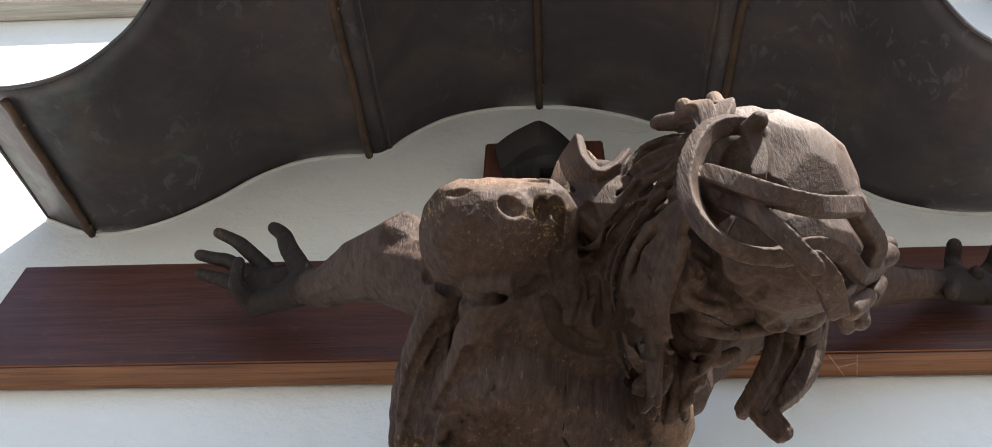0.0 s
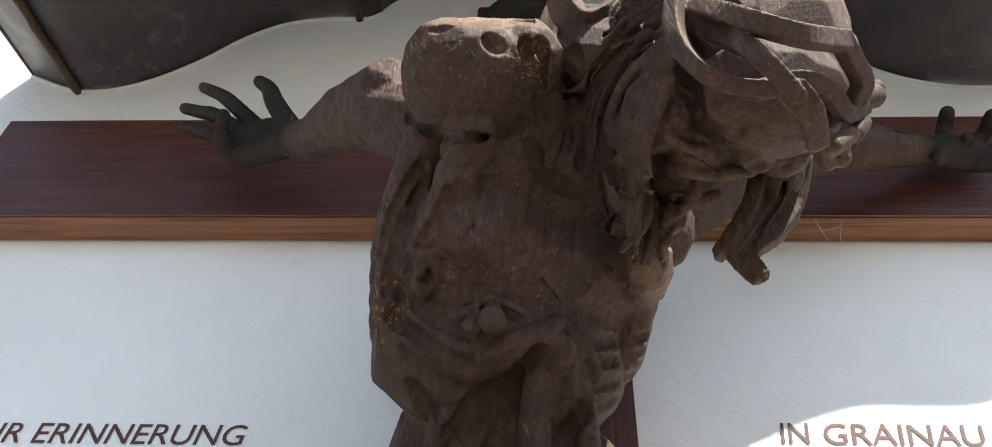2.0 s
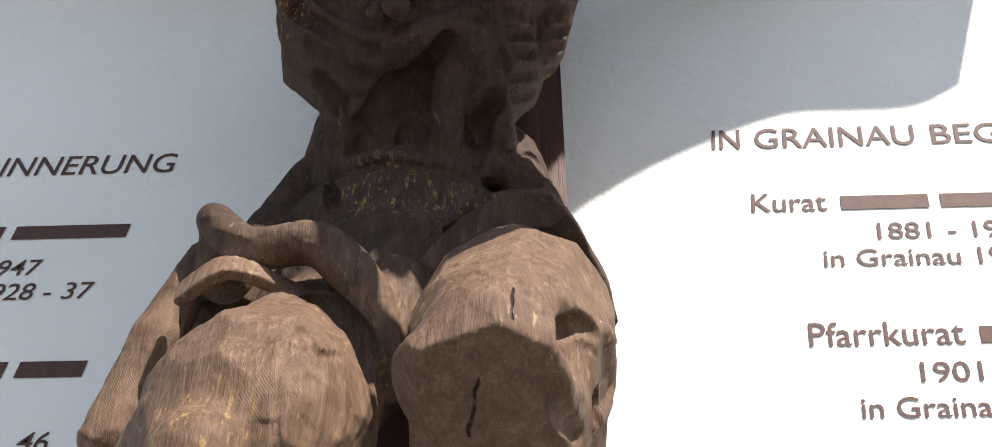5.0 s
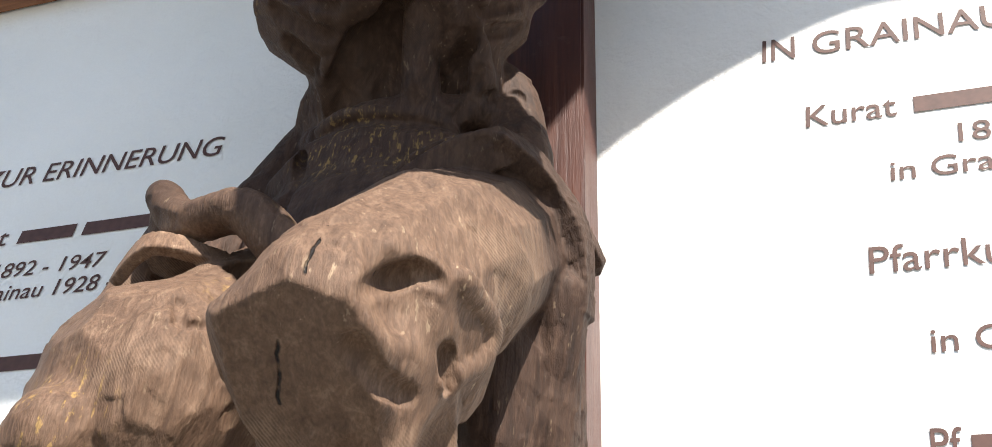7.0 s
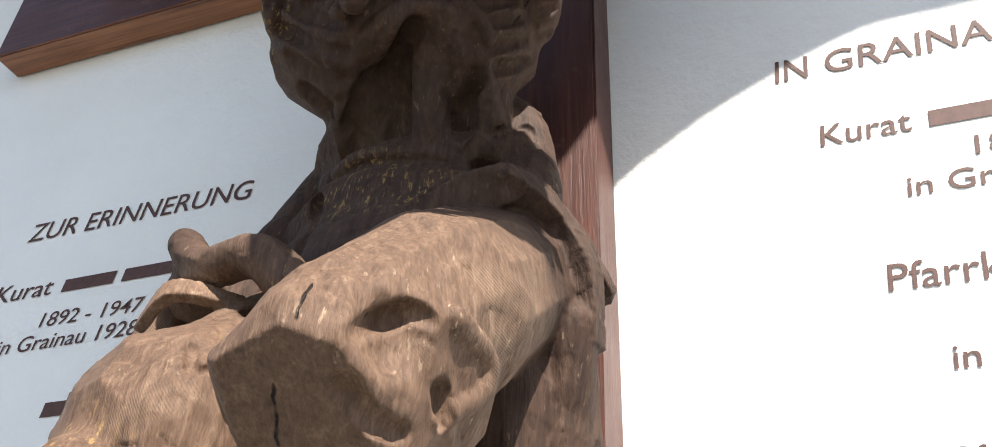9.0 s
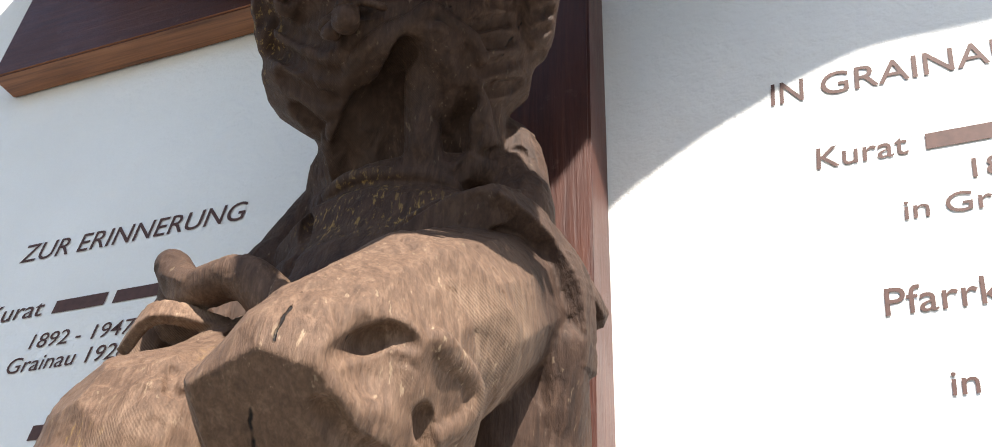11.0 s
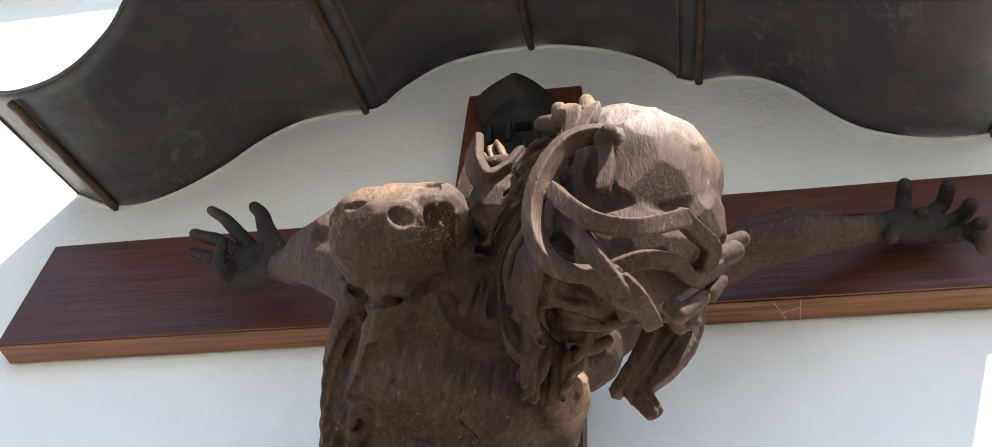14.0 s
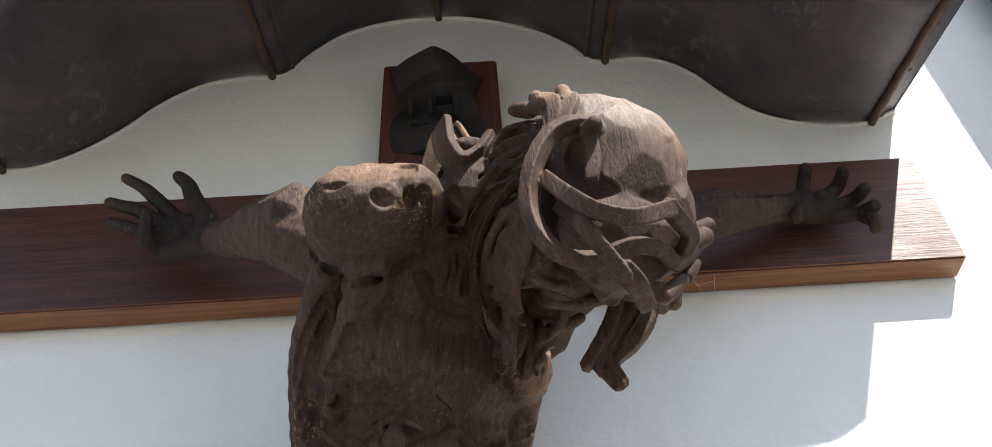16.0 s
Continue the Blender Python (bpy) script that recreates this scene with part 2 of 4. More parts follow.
    unit = n.tree.nodes.new("ShaderNodeVectorMath")
    unit.operation = "NORMALIZE"
    n.link(add.outputs[0], unit.inputs[0])
    n.link(unit.outputs[0], bump.inputs["Normal"])
    return mat


def dark_sheet():
    n = Nodes("dark_sheet_metal", 0.5, 0.1)
    big = n.noise(2.0, 6, 0.66, None, 0.9)
    col = n.ramp(big, (0.32, (0.036, 0.029, 0.035)), (0.5, (0.054, 0.044, 0.046)), (0.66, (0.092, 0.066, 0.054)))
    cloud = n.span(n.noise(5.5, 6, 0.7, None, 0.5), 0.48, 0.7, 0.0, 0.5)
    col = n.mix(cloud, col, (0.036, 0.032, 0.041))
    wear = n.math("MULTIPLY", n.span(n.noise(19, 6, 0.62, n.scaled(1.0, 0.6, 1.0), 1.2), 0.575, 0.615), n.span(n.noise(2.6, 3), 0.47, 0.56))
    col = n.mix(n.math("MULTIPLY", wear, 0.38), col, (0.150, 0.150, 0.145))
    green = n.math("MULTIPLY", n.span(n.noise(7, 6, 0.7), 0.50, 0.68), n.span(n.noise(1.1, 2), 0.5, 0.6))
    col = n.mix(n.math("MULTIPLY", green, 0.6), col, (0.085, 0.115, 0.098))
    return n.done(col, n.noise(26, 5), 0.18, 0.004, n.span(cloud, 0.0, 0.5, 0.50, 0.66))


def iron():
    n = Nodes("rusty_iron", 0.6, 0.3)
    col = n.ramp(n.noise(24, 6, 0.65), (0.3, (0.045, 0.028, 0.019)), (0.7, (0.115, 0.068, 0.040)))
    return n.done(col, n.noise(90, 4), 0.3, 0.002)


def weathered_board():
    n = Nodes("weathered_board", 0.8)
    grain = n.noise(3, 7, 0.65, n.scaled(1.0, 20, 20), 0.5)
    col = n.ramp(grain, (0.3, (0.30, 0.27, 0.23)), (0.7, (0.58, 0.55, 0.49)))
    return n.done(col, grain, 0.5, 0.006)


def ground_stone():
    n = Nodes("worn_ground", 0.9)
    col = n.ramp(n.noise(9, 6, 0.65), (0.3, (0.092, 0.091, 0.082)), (0.7, (0.165, 0.162, 0.148)))
    return n.done(col, n.noise(60, 5), 0.5, 0.01)


def paint_brown():
    n = Nodes("brown_lettering_paint", 0.7)
    col = n.ramp(n.noise(70, 4), (0.3, (0.058, 0.023, 0.017)), (0.7, (0.090, 0.038, 0.028)))
    return n.done(col)


def simple(name, a, b, rough, scale=20, metal=0.0):
    n = Nodes(name, rough, metal)
    return n.done(n.ramp(n.noise(scale, 4), (0.3, a), (0.7, b)), n.noise(scale * 3, 3), 0.15, 0.003)


PLASTER = plaster()
BEAM_X, BEAM_Z = stained_wood("stained_wood_level", "x"), stained_wood("stained_wood_upright", "z")
CARVED, SHEET, IRON = carved_wood(), dark_sheet(), iron()
UNDERSIDE = underside_wood()
BOARD, GRAVEL, PAINT = weathered_board(), ground_stone(), paint_brown()
SEALANT = simple("white_sealant", (0.62, 0.61, 0.58), (0.75, 0.74, 0.71), 0.7)
PIPE = simple("grey_zinc", (0.11, 0.12, 0.13), (0.17, 0.18, 0.19), 0.5, 12, 0.5)
DARKOAK = simple("dark_carved_board", (0.004, 0.0027, 0.0020), (0.012, 0.0077, 0.0057), 0.7, 14)


# ---- building blocks ----
def part(name, bm, material, parent=None, label="", smooth=False):
    me = bpy.data.meshes.new(name)
    bm.normal_update()
    bm.to_mesh(me)
    bm.free()
    me.materials.append(material)
    if smooth:
        me.polygons.foreach_set("use_smooth", [True] * len(me.polygons))
    ob = new(name, me)
    if parent is not None:
        ob.parent = parent
    if label:
        tagged(ob, label)
    return ob


def box(x0, x1, y0, y1, z0, z1, bevel=0.0, cuts=0):
    bm = bmesh.new()
    bmesh.ops.create_cube(bm, size=1.0)
    for v in bm.verts:
        v.co = ((x0 + x1) / 2 + v.co.x * (x1 - x0), (y0 + y1) / 2 + v.co.y * (y1 - y0), (z0 + z1) / 2 + v.co.z * (z1 - z0))
    if bevel:
        bmesh.ops.bevel(bm, geom=list(bm.edges), offset=bevel, segments=2, affect="EDGES", profile=0.6)
    return bm


def tube(points, radii, sides=10):
    """A round bar along points, with its own radius at each."""
    bm = bmesh.new()
    pts = [Vector(p) for p in points]
    rings = []
    for i, p in enumerate(pts):
        d = (pts[min(i + 1, len(pts) - 1)] - pts[max(i - 1, 0)]).normalized()
        a = d.orthogonal().normalized() if abs(d.z) > 0.9 else d.cross(Vector((0, 0, 1))).normalized()
        b = d.cross(a)
        r = radii[i] if isinstance(radii, (list, tuple)) else radii
        rings.append([bm.verts.new(p + r * (math.cos(k * math.tau / sides) * a + math.sin(k * math.tau / sides) * b)) for k in range(sides)])
    for u, v in zip(rings, rings[1:]):
        for k in range(sides):
            bm.faces.new((u[k], u[(k + 1) % sides], v[(k + 1) % sides], v[k]))
    bm.faces.new(rings[0][::-1])
    bm.faces.new(rings[-1])
    bmesh.ops.recalc_face_normals(bm, faces=bm.faces)
    return bm


def empty(name, label, category, group=""):
    return tagged(new(name), label, category, group)


# ---- large structure ----
tagged(part("wall_north", box(-6, 6, 0.0, 0.35, -0.2, 5.6), PLASTER), "white rough-plastered outer wall in sun and shade", "wall", kind="structure")
tagged(part("wall_return", box(1.80, 2.3, -0.50, 0.0, -0.2, 5.6, 0.006), PLASTER), "white plastered projecting wall beside the shrine", "wall", kind="structure")
tagged(part("ground", box(-60, 60, -60, 0.3, -0.4, 0.0), GRAVEL), "dark worn ground before the wall", "ground", kind="structure")
tagged(part("eaves_beam", box(-6, 1.79, -0.145, -0.002, 5.06, 5.32, 0.008), BOARD), "pale weathered timber eaves beam under the roof", "trim", kind="structure")

# ---- canopy ----
RIGHT_X = (0, 0.13, 0.29, 0.395, 0.445, 0.50, 0.58, 0.67, 0.74, 0.79, 0.86, 0.95, 1.05, 1.16, 1.245)
RIGHT_Z = (4.228, 4.205, 4.13, 4.035, 3.962, 3.952, 3.957, 3.925, 3.855, 3.77, 3.68, 3.627, 3.604, 3.606, 3.65)
LEFT_X = (0, 0.13, 0.29, 0.395, 0.45, 0.51, 0.58, 0.695, 0.796, 0.883, 0.981, 1.089, 1.19, 1.32)
LEFT_Z = (4.228, 4.222, 4.165, 4.06, 3.975, 3.965, 3.966, 3.938, 3.862, 3.752, 3.662, 3.612, 3.614, 3.68)
RIGHT_DX = (0, 0.40, 0.48, 0.55, 0.63, 0.68, 0.72, 0.74, 0.785, 0.84, 0.905, 0.99, 1.245)
RIGHT_D = (1.10, 1.00, 0.99, 0.97, 0.94, 0.90, 0.83, 0.755, 0.665, 0.59, 0.535, 0.503, 0.495)
LEFT_DX = (0, 0.40, 0.48, 0.55, 0.65, 0.70, 0.75, 0.80, 0.857, 0.91, 1.01, 1.14, 1.32)
LEFT_D = (1.10, 1.09, 1.07, 1.03, 0.95, 0.88, 0.80, 0.70, 0.62, 0.57, 0.52, 0.50, 0.49)
FALL = 0.30  # the roof falls towards its front edge


def eased(xs, ys, x):
    """A smooth curve through the stations (monotone between them)."""
    x = abs(x)
    i = max(0, min(len(xs) - 2, sum(1 for s in xs if s <= x) - 1))
    h = xs[i + 1] - xs[i]

    def slope(k):
        if k in (0, len(xs) - 1):
            return 0.0 if k == 0 else (ys[-1] - ys[-2]) / (xs[-1] - xs[-2])
        return (ys[k + 1] - ys[k - 1]) / (xs[k + 1] - xs[k - 1])

    t = min(1.0, (x - xs[i]) / h)
    return (ys[i] * (1 + 2 * t) * (1 - t) ** 2 + slope(i) * h * t * (1 - t) ** 2 + ys[i + 1] * t * t * (3 - 2 * t) + slope(i + 1) * h * t * t * (t - 1))


def roof_z(x):
    return eased(RIGHT_X, RIGHT_Z, x) if x > 0 else eased(LEFT_X, LEFT_Z, x)


def roof_d(x):
    return eased(RIGHT_DX, RIGHT_D, x) if x > 0 else eased(LEFT_DX, LEFT_D, x)


canopy = empty("canopy", "dark patinated sheet metal canopy with scalloped outline on the wall", "canopy")


def canopy_panel(x0, x1, n):
    bm = bmesh.new()
    th = 0.004
    m = 10
    low, high = [], []
    for i in range(n + 1):
        x = x0 + (x1 - x0) * i / n
        z, d = roof_z(x), roof_d(x)
        sag = 0.006 * math.sin(9 * x)
        low.append([bm.verts.new((x, -0.003 - (d - 0.003) * j / m, z - FALL * d * j / m + sag * (j / m))) for j in range(m + 1)])
        high.append([bm.verts.new((x, -0.003 - (d - 0.003) * j / m, z - FALL * d * j / m + sag * (j / m) + th)) for j in range(m + 1)])
    for i in range(n):
        for j in range(m):
            bm.faces.new((low[i][j], low[i + 1][j], low[i + 1][j + 1], low[i][j + 1]))
            bm.faces.new((high[i][j], high[i][j + 1], high[i + 1][j + 1], high[i + 1][j]))
        bm.faces.new((low[i][m], low[i + 1][m], high[i + 1][m], high[i][m]))
        bm.faces.new((low[i][0], high[i][0], high[i + 1][0], low[i + 1][0]))
    for i in (0, n):
        for j in range(m):
            bm.faces.new((low[i][j], low[i][j + 1], high[i][j + 1], high[i][j]))
    bmesh.ops.recalc_face_normals(bm, faces=bm.faces)
    return bm


for a, b, n in ((-1.32, -0.445, 60), (-0.447, 0.443, 50), (0.441, 1.245, 60)):
    part("sheet_panel", canopy_panel(a, b, n), SHEET, canopy, smooth=True)
for x in (-1.168, -0.492, 0.0, 0.490, 1.166):
    z, d = roof_z(x) - 0.011, roof_d(x) - 0.035
    n = 14
    pts = [(x + 0.0015 * math.sin(5 * k), -0.004 - d * k / n, z - FALL * d * k / n + 0.001 * math.cos(3 * k)) for k in range(n + 1)]
    bar = part("support_bar", tube(pts, [0.0115 + 0.0007 * math.sin(2.3 * k + x) for k in range(n + 1)], 12), IRON, canopy, "brown rusty round iron bar", True)
    for k in (0.09, 0.5, 0.86):
        bm = bmesh.new()
        bmesh.ops.create_icosphere(bm, subdivisions=1, radius=0.006, matrix=Matrix.Translation((x + 0.012, -d * k, z - 0.002 - FALL * d * k)))
        part("rivet", bm, IRON, bar)
for x in (-0.435, 0.435):
    z = roof_z(x) - 0.004
    pts = [(x, -0.01 - (roof_d(x) - 0.02) * k / 8, z - FALL * roof_d(x) * k / 8) for k in range(9)]
    part("folded_seam", tube(pts, 0.006, 6), SHEET, canopy)
for x in (-1.318, 1.243):
    pts = [(x, -0.006 - (roof_d(x) - 0.006) * k / 8, roof_z(x) - FALL * roof_d(x) * k / 8) for k in range(9)]
    part("rolled_hem", tube(pts, 0.005, 8), SHEET, canopy)
front = [(x, -roof_d(x), roof_z(x) - FALL * roof_d(x)) for x in (-1.32 + 2.565 * k / 160 for k in range(161))]
part("front_hem", tube(front, 0.005, 6), SHEET, canopy)
bead = [(-1.32 + 2.565 * k / 160, -0.003, roof_z(-1.32 + 2.565 * k / 160) - 0.0075 + 0.0008 * math.sin(0.37 * k)) for k in range(161)]
tagged(part("sealant_trim", tube(bead, [0.0062 + 0.0006 * math.sin(0.29 * k) for k in range(161)], 8), SEALANT, smooth=True), "thin white sealant bead between canopy and wall", "trim", kind="structure")

# ---- cross ----
cross = empty("wooden_cross", "large red-brown stained wooden cross fixed to the wall", "cross")


def beam(x0, x1, y0, y1, z0, z1, along):
    bm = box(x0, x1, y0, y1, z0, z1)
    cut = 14
    edges = [e for e in bm.edges if abs((e.verts[0].co - e.verts[1].co)["xyz".index(along)]) > 0.5]
    bmesh.ops.subdivide_edges(bm, edges=edges, cuts=cut)
    bmesh.ops.bevel(bm, geom=[e for e in bm.edges if e.calc_face_angle(0) > 1.0], offset=0.004, segments=2, affect="EDGES")
    for v in bm.verts:
        v.co += 0.0012 * noise.noise_vector(v.co * 9)
    return bm


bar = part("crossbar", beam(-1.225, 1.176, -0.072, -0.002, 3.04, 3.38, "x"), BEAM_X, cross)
bar.data.materials.append(UNDERSIDE)
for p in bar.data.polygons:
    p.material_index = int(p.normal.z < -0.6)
part("upright", beam(-0.149, 0.167, -0.098, -0.002, 1.05, 3.848, "z"), BEAM_Z, cross)


# ---- carved figure ----
def cuts(place, many=64):
    """The directions of the knife cuts that shape one rounded form."""
    rng = np.random.RandomState(int(abs(place[0] * 7919 + place[1] * 104729 + place[2] * 1299709)) % 1000003)
    i = np.arange(many) + 0.5
    up, turn = 1 - 2 * i / many, i * 2.399963 + rng.rand() * math.tau
    d = np.stack([np.sqrt(1 - up * up) * np.cos(turn), np.sqrt(1 - up * up) * np.sin(turn), up], 1) + 0.12 * rng.randn(many, 3)
    tilt = np.array(Euler(rng.rand(3) * math.tau).to_matrix())
    return ((d / np.linalg.norm(d, axis=1)[:, None]) @ tilt).astype(np.float32)


def faceted(x, y, z, place, many=64):
    """The length of a vector as a body of flat knife cuts measures it, a little softened."""
    best = np.full(np.broadcast(x, y, z).shape, -1.0, np.float32)
    for u in cuts(place, many):
        np.maximum(best, x * u[0] + y * u[1] + z * u[2], out=best)
    return 0.88 * 1.016 * best + 0.12 * np.sqrt(x * x + y * y + z * z)


class Carving:
    """A solid in a grid of distances: rounded forms are laid on and hollowed out, then its skin is meshed."""

    def __init__(self, lo, step, first, last):
        """One block of the grid: the nodes first - 1 to last of a lattice that starts at lo."""
        self.lo, self.step = np.array(lo), step
        self.first = np.array(first) - 1
        self.n = np.array(last) - self.first + 1
        self.d = np.full(self.n, 0.2, np.float32)

    def region(self, lo, hi):
        a = np.floor((np.array(lo, float) - self.lo) / self.step).astype(int)
        b = np.ceil((np.array(hi, float) - self.lo) / self.step).astype(int) + 1
        a, b = np.clip(a, self.first, self.first + self.n), np.clip(b, self.first, self.first + self.n)
        s = tuple(slice(p, q) for p, q in zip(a - self.first, b - self.first))
        g = [(self.lo[i] + self.step * np.arange(a[i], b[i])).astype(np.float32) for i in range(3)]
        return s, (g[0][:, None, None], g[1][None, :, None], g[2][None, None, :])

    def blend(self, s, e, k, cut):
        d = self.d[s]
        if not d.size:
            return
        if cut:
            h = np.maximum(k - np.abs(d + e), 0) / k
            self.d[s] = np.maximum(d, -e) + h * h * k / 4
        else:
            k = 0.55 * k
            h = np.maximum(k - np.abs(d - e), 0) / k
            self.d[s] = np.minimum(d, e) - h * h * k / 4

    def limb(self, points, radii, k=0.02, cut=False, flat=None):
        """A tapering limb through points; flat=(axis vector, factor) thins it along an axis."""
        for (a, b), (ra, rb) in zip(zip(points, points[1:]), zip(radii, radii[1:])):
            a, b = np.array(a, np.float32), np.array(b, np.float32)
            m = max(ra, rb) + k + 0.015
            s, (x, y, z) = self.region(np.minimum(a, b) - m, np.maximum(a, b) + m)
            u = b - a
            t = np.clip(((x - a[0]) * u[0] + (y - a[1]) * u[1] + (z - a[2]) * u[2]) / max(float(u @ u), 1e-9), 0, 1)
            px, py, pz = x - a[0] - t * u[0], y - a[1] - t * u[1], z - a[2] - t * u[2]
            if flat:
                f = np.array(flat[0], np.float32)
                f /= np.linalg.norm(f)
                q = (px * f[0] + py * f[1] + pz * f[2]) * (flat[1] - 1)
                px, py, pz = px + q * f[0], py + q * f[1], pz + q * f[2]
            if not self.d[s].size:
                continue
            if cut or flat or max(ra, rb) < 0.026:
                e = np.sqrt(px * px + py * py + pz * pz) - (ra + (rb - ra) * t)
            else:
                e = faceted(px, py, pz, a, 48) - (ra + (rb - ra) * t)
            self.blend(s, e, k, cut)

    def strap(self, points, wide, thick, middle, k=0.002, cut=False):
        """A flat band with square edges through points; its broad side looks away from middle."""
        line = [np.array(p, np.float32) for p in bend(points, 6)]
        n = len(line) - 1
        for i in range(n):
            a, b = line[i], line[i + 1]
            u = b - a
            long = float(np.linalg.norm(u))
            if long < 1e-6:
                continue
            t1 = u / long
            out = (a + b) / 2 - np.array(middle, np.float32)
            out -= t1 * float(out @ t1)
            out /= np.linalg.norm(out)
            over = np.cross(t1, out)
            w = wide[0] + (wide[1] - wide[0]) * (i + 0.5) / n
            m = w + thick + k + 0.012
            s, (x, y, z) = self.region(np.minimum(a, b) - m, np.maximum(a, b) + m)
            x, y, z = x - a[0], y - a[1], z - a[2]
            along = x * t1[0] + y * t1[1] + z * t1[2]
            end = np.maximum(np.maximum(-along, along - long) - 0.004 - 0.3 * thick, 0)
            p = np.abs(x * over[0] + y * over[1] + z * over[2]) - w
            q = np.abs(x * out[0] + y * out[1] + z * out[2]) - thick
            e = np.sqrt(np.maximum(p, 0) ** 2 + np.maximum(q, 0) ** 2 + end ** 2) + np.minimum(np.maximum(p, q), 0)
            self.blend(s, e, k, cut)

    def bulk(self, c, r, turn=(0, 0, 0), k=0.03, cut=False):
        """An ellipsoid with radii r, turned by degrees."""
        m = max(r) + k + 0.015
        c = np.array(c, np.float32)
        s, (x, y, z) = self.region(c - m, c + m)
        w = np.array(Euler([radians(a) for a in turn]).to_matrix().transposed(), np.float32)
        x, y, z = x - c[0], y - c[1], z - c[2]
        q = [(w[i][0] * x + w[i][1] * y + w[i][2] * z) for i in range(3)]
        if not self.d[s].size:
            return
        if cut or max(r) < 0.03:
            k0 = np.sqrt(sum((q[i] / r[i]) ** 2 for i in range(3))) + 1e-6
        else:
            k0 = faceted(q[0] / r[0], q[1] / r[1], q[2] / r[2], c) + 1e-6
        k1 = np.sqrt(sum((q[i] / (r[i] * r[i])) ** 2 for i in range(3))) + 1e-6
        self.blend(s, k0 * (k0 - 1) / k1, k, cut)

    def plane(self, c, normal, reach, k=0.008):
        """Shaves off what lies beyond a plane within reach of c."""
        c, f = np.array(c, np.float32), np.array(normal, np.float32)
        f /= np.linalg.norm(f)
        s, (x, y, z) = self.region(c - reach, c + reach)
        e = -((x - c[0]) * f[0] + (y - c[1]) * f[1] + (z - c[2]) * f[2])
        ball = np.sqrt((x - c[0]) ** 2 + (y - c[1]) ** 2 + (z - c[2]) ** 2) - reach
        self.blend(s, np.maximum(e, ball), k, True)

    def skin(self):
        """Vertices of the zero surface, the lattice cell of each, and the quads of this block."""
        d, n = self.d, self.n
        neg = d < 0
        cnt = np.zeros(n - 1, np.int8)
        for i in (0, 1):
            for j in (0, 1):
                for k in (0, 1):
                    cnt += neg[i:n[0] - 1 + i, j:n[1] - 1 + j, k:n[2] - 1 + k]
        act = (cnt > 0) & (cnt < 8)
        cells = np.argwhere(act)
        index = np.full(n - 1, -1, np.int32)
        index[act] = np.arange(len(cells))
        total, hits = np.zeros((len(cells), 3)), np.zeros(len(cells))
        corner = np.array([(i, j, k) for i in (0, 1) for j in (0, 1) for k in (0, 1)])
        for a in range(8):
            for b in range(a + 1, 8):
                if np.abs(corner[a] - corner[b]).sum() == 1:
                    p, q = cells + corner[a], cells + corner[b]
                    da, db = d[tuple(p.T)], d[tuple(q.T)]
                    on = (da < 0) != (db < 0)
                    t = np.where(on, da / np.where(on, da - db, 1), 0)[:, None]
                    total += np.where(on[:, None], p + t * (q - p), 0)
                    hits += on
        verts = self.lo + self.step * (self.first + total / np.maximum(hits, 1)[:, None])
        key = ((cells + self.first + 1) * np.array((4000000, 2000, 1))).sum(1)
        quads = []
        for ax in range(3):
            u, v = (ax + 1) % 3, (ax + 2) % 3
            first = np.take(neg, range(0, n[ax] - 1), ax)
            second = np.take(neg, range(1, n[ax]), ax)
            e = np.argwhere(first != second)
            e = e[(e[:, u] > 0) & (e[:, v] > 0) & (e[:, u] < n[u] - 1) & (e[:, v] < n[v] - 1) & (e[:, ax] > 0)]
            flip = first[tuple(e.T)]
            du, dv = np.zeros(3, int), np.zeros(3, int)
            du[u], dv[v] = 1, 1
            q = np.stack([index[tuple((e - du - dv).T)], index[tuple((e - dv).T)], index[tuple(e.T)], index[tuple((e - du).T)]], 1)
            q[~flip] = q[~flip][:, ::-1]
            quads.append(q)
        return verts, key, np.concatenate(quads)


def chiselled(v, size, depth, seed):
    """Flat tool marks: each cell of a loose cell pattern gets its own small tilt and height."""
    rng = np.random.RandomState(seed)
    jit, tilt = rng.rand(4096, 3), rng.randn(4096, 3)
    base = np.floor(v / size).astype(int)
    best, move = np.full(len(v), 1e9), np.zeros(len(v))
    for i in (-1, 0, 1):
        for j in (-1, 0, 1):
            for k in (-1, 0, 1):
                c = base + (i, j, k)
                key = (c[:, 0] * 73 + c[:, 1] * 179 + c[:, 2] * 283) % 4096
                r = v - (c + jit[key]) * size
                dist = (r * r).sum(1)
                near = dist < best
                best = np.where(near, dist, best)
                move = np.where(near, (r * tilt[key]).sum(1) / size + 0.4 * tilt[key][:, 0], move)
    return depth * np.clip(move, -1.6, 1.6)


def bend(points, n=5):
    """A smooth line through a few points."""
    p = [Vector(q) for q in points]
    out = []
    for i in range(len(p) - 1):
        a, b, c, d = p[max(i - 1, 0)], p[i], p[i + 1], p[min(i + 2, len(p) - 1)]
        for j in range(n):
            t = j / n
            out.append(tuple(0.5 * (2 * b + (c - a) * t + (2 * a - 5 * b + 4 * c - d) * t * t + (3 * b - a - 3 * c + d) * t ** 3)))
    return out + [tuple(p[-1])]


def strand(c, points, r0, r1, k=0.006, cut=False, flat=None, n=5):
    line = bend(points, n)
    c.limb(line, [r0 + (r1 - r0) * i / (len(line) - 1) for i in range(len(line))], k, cut, flat)


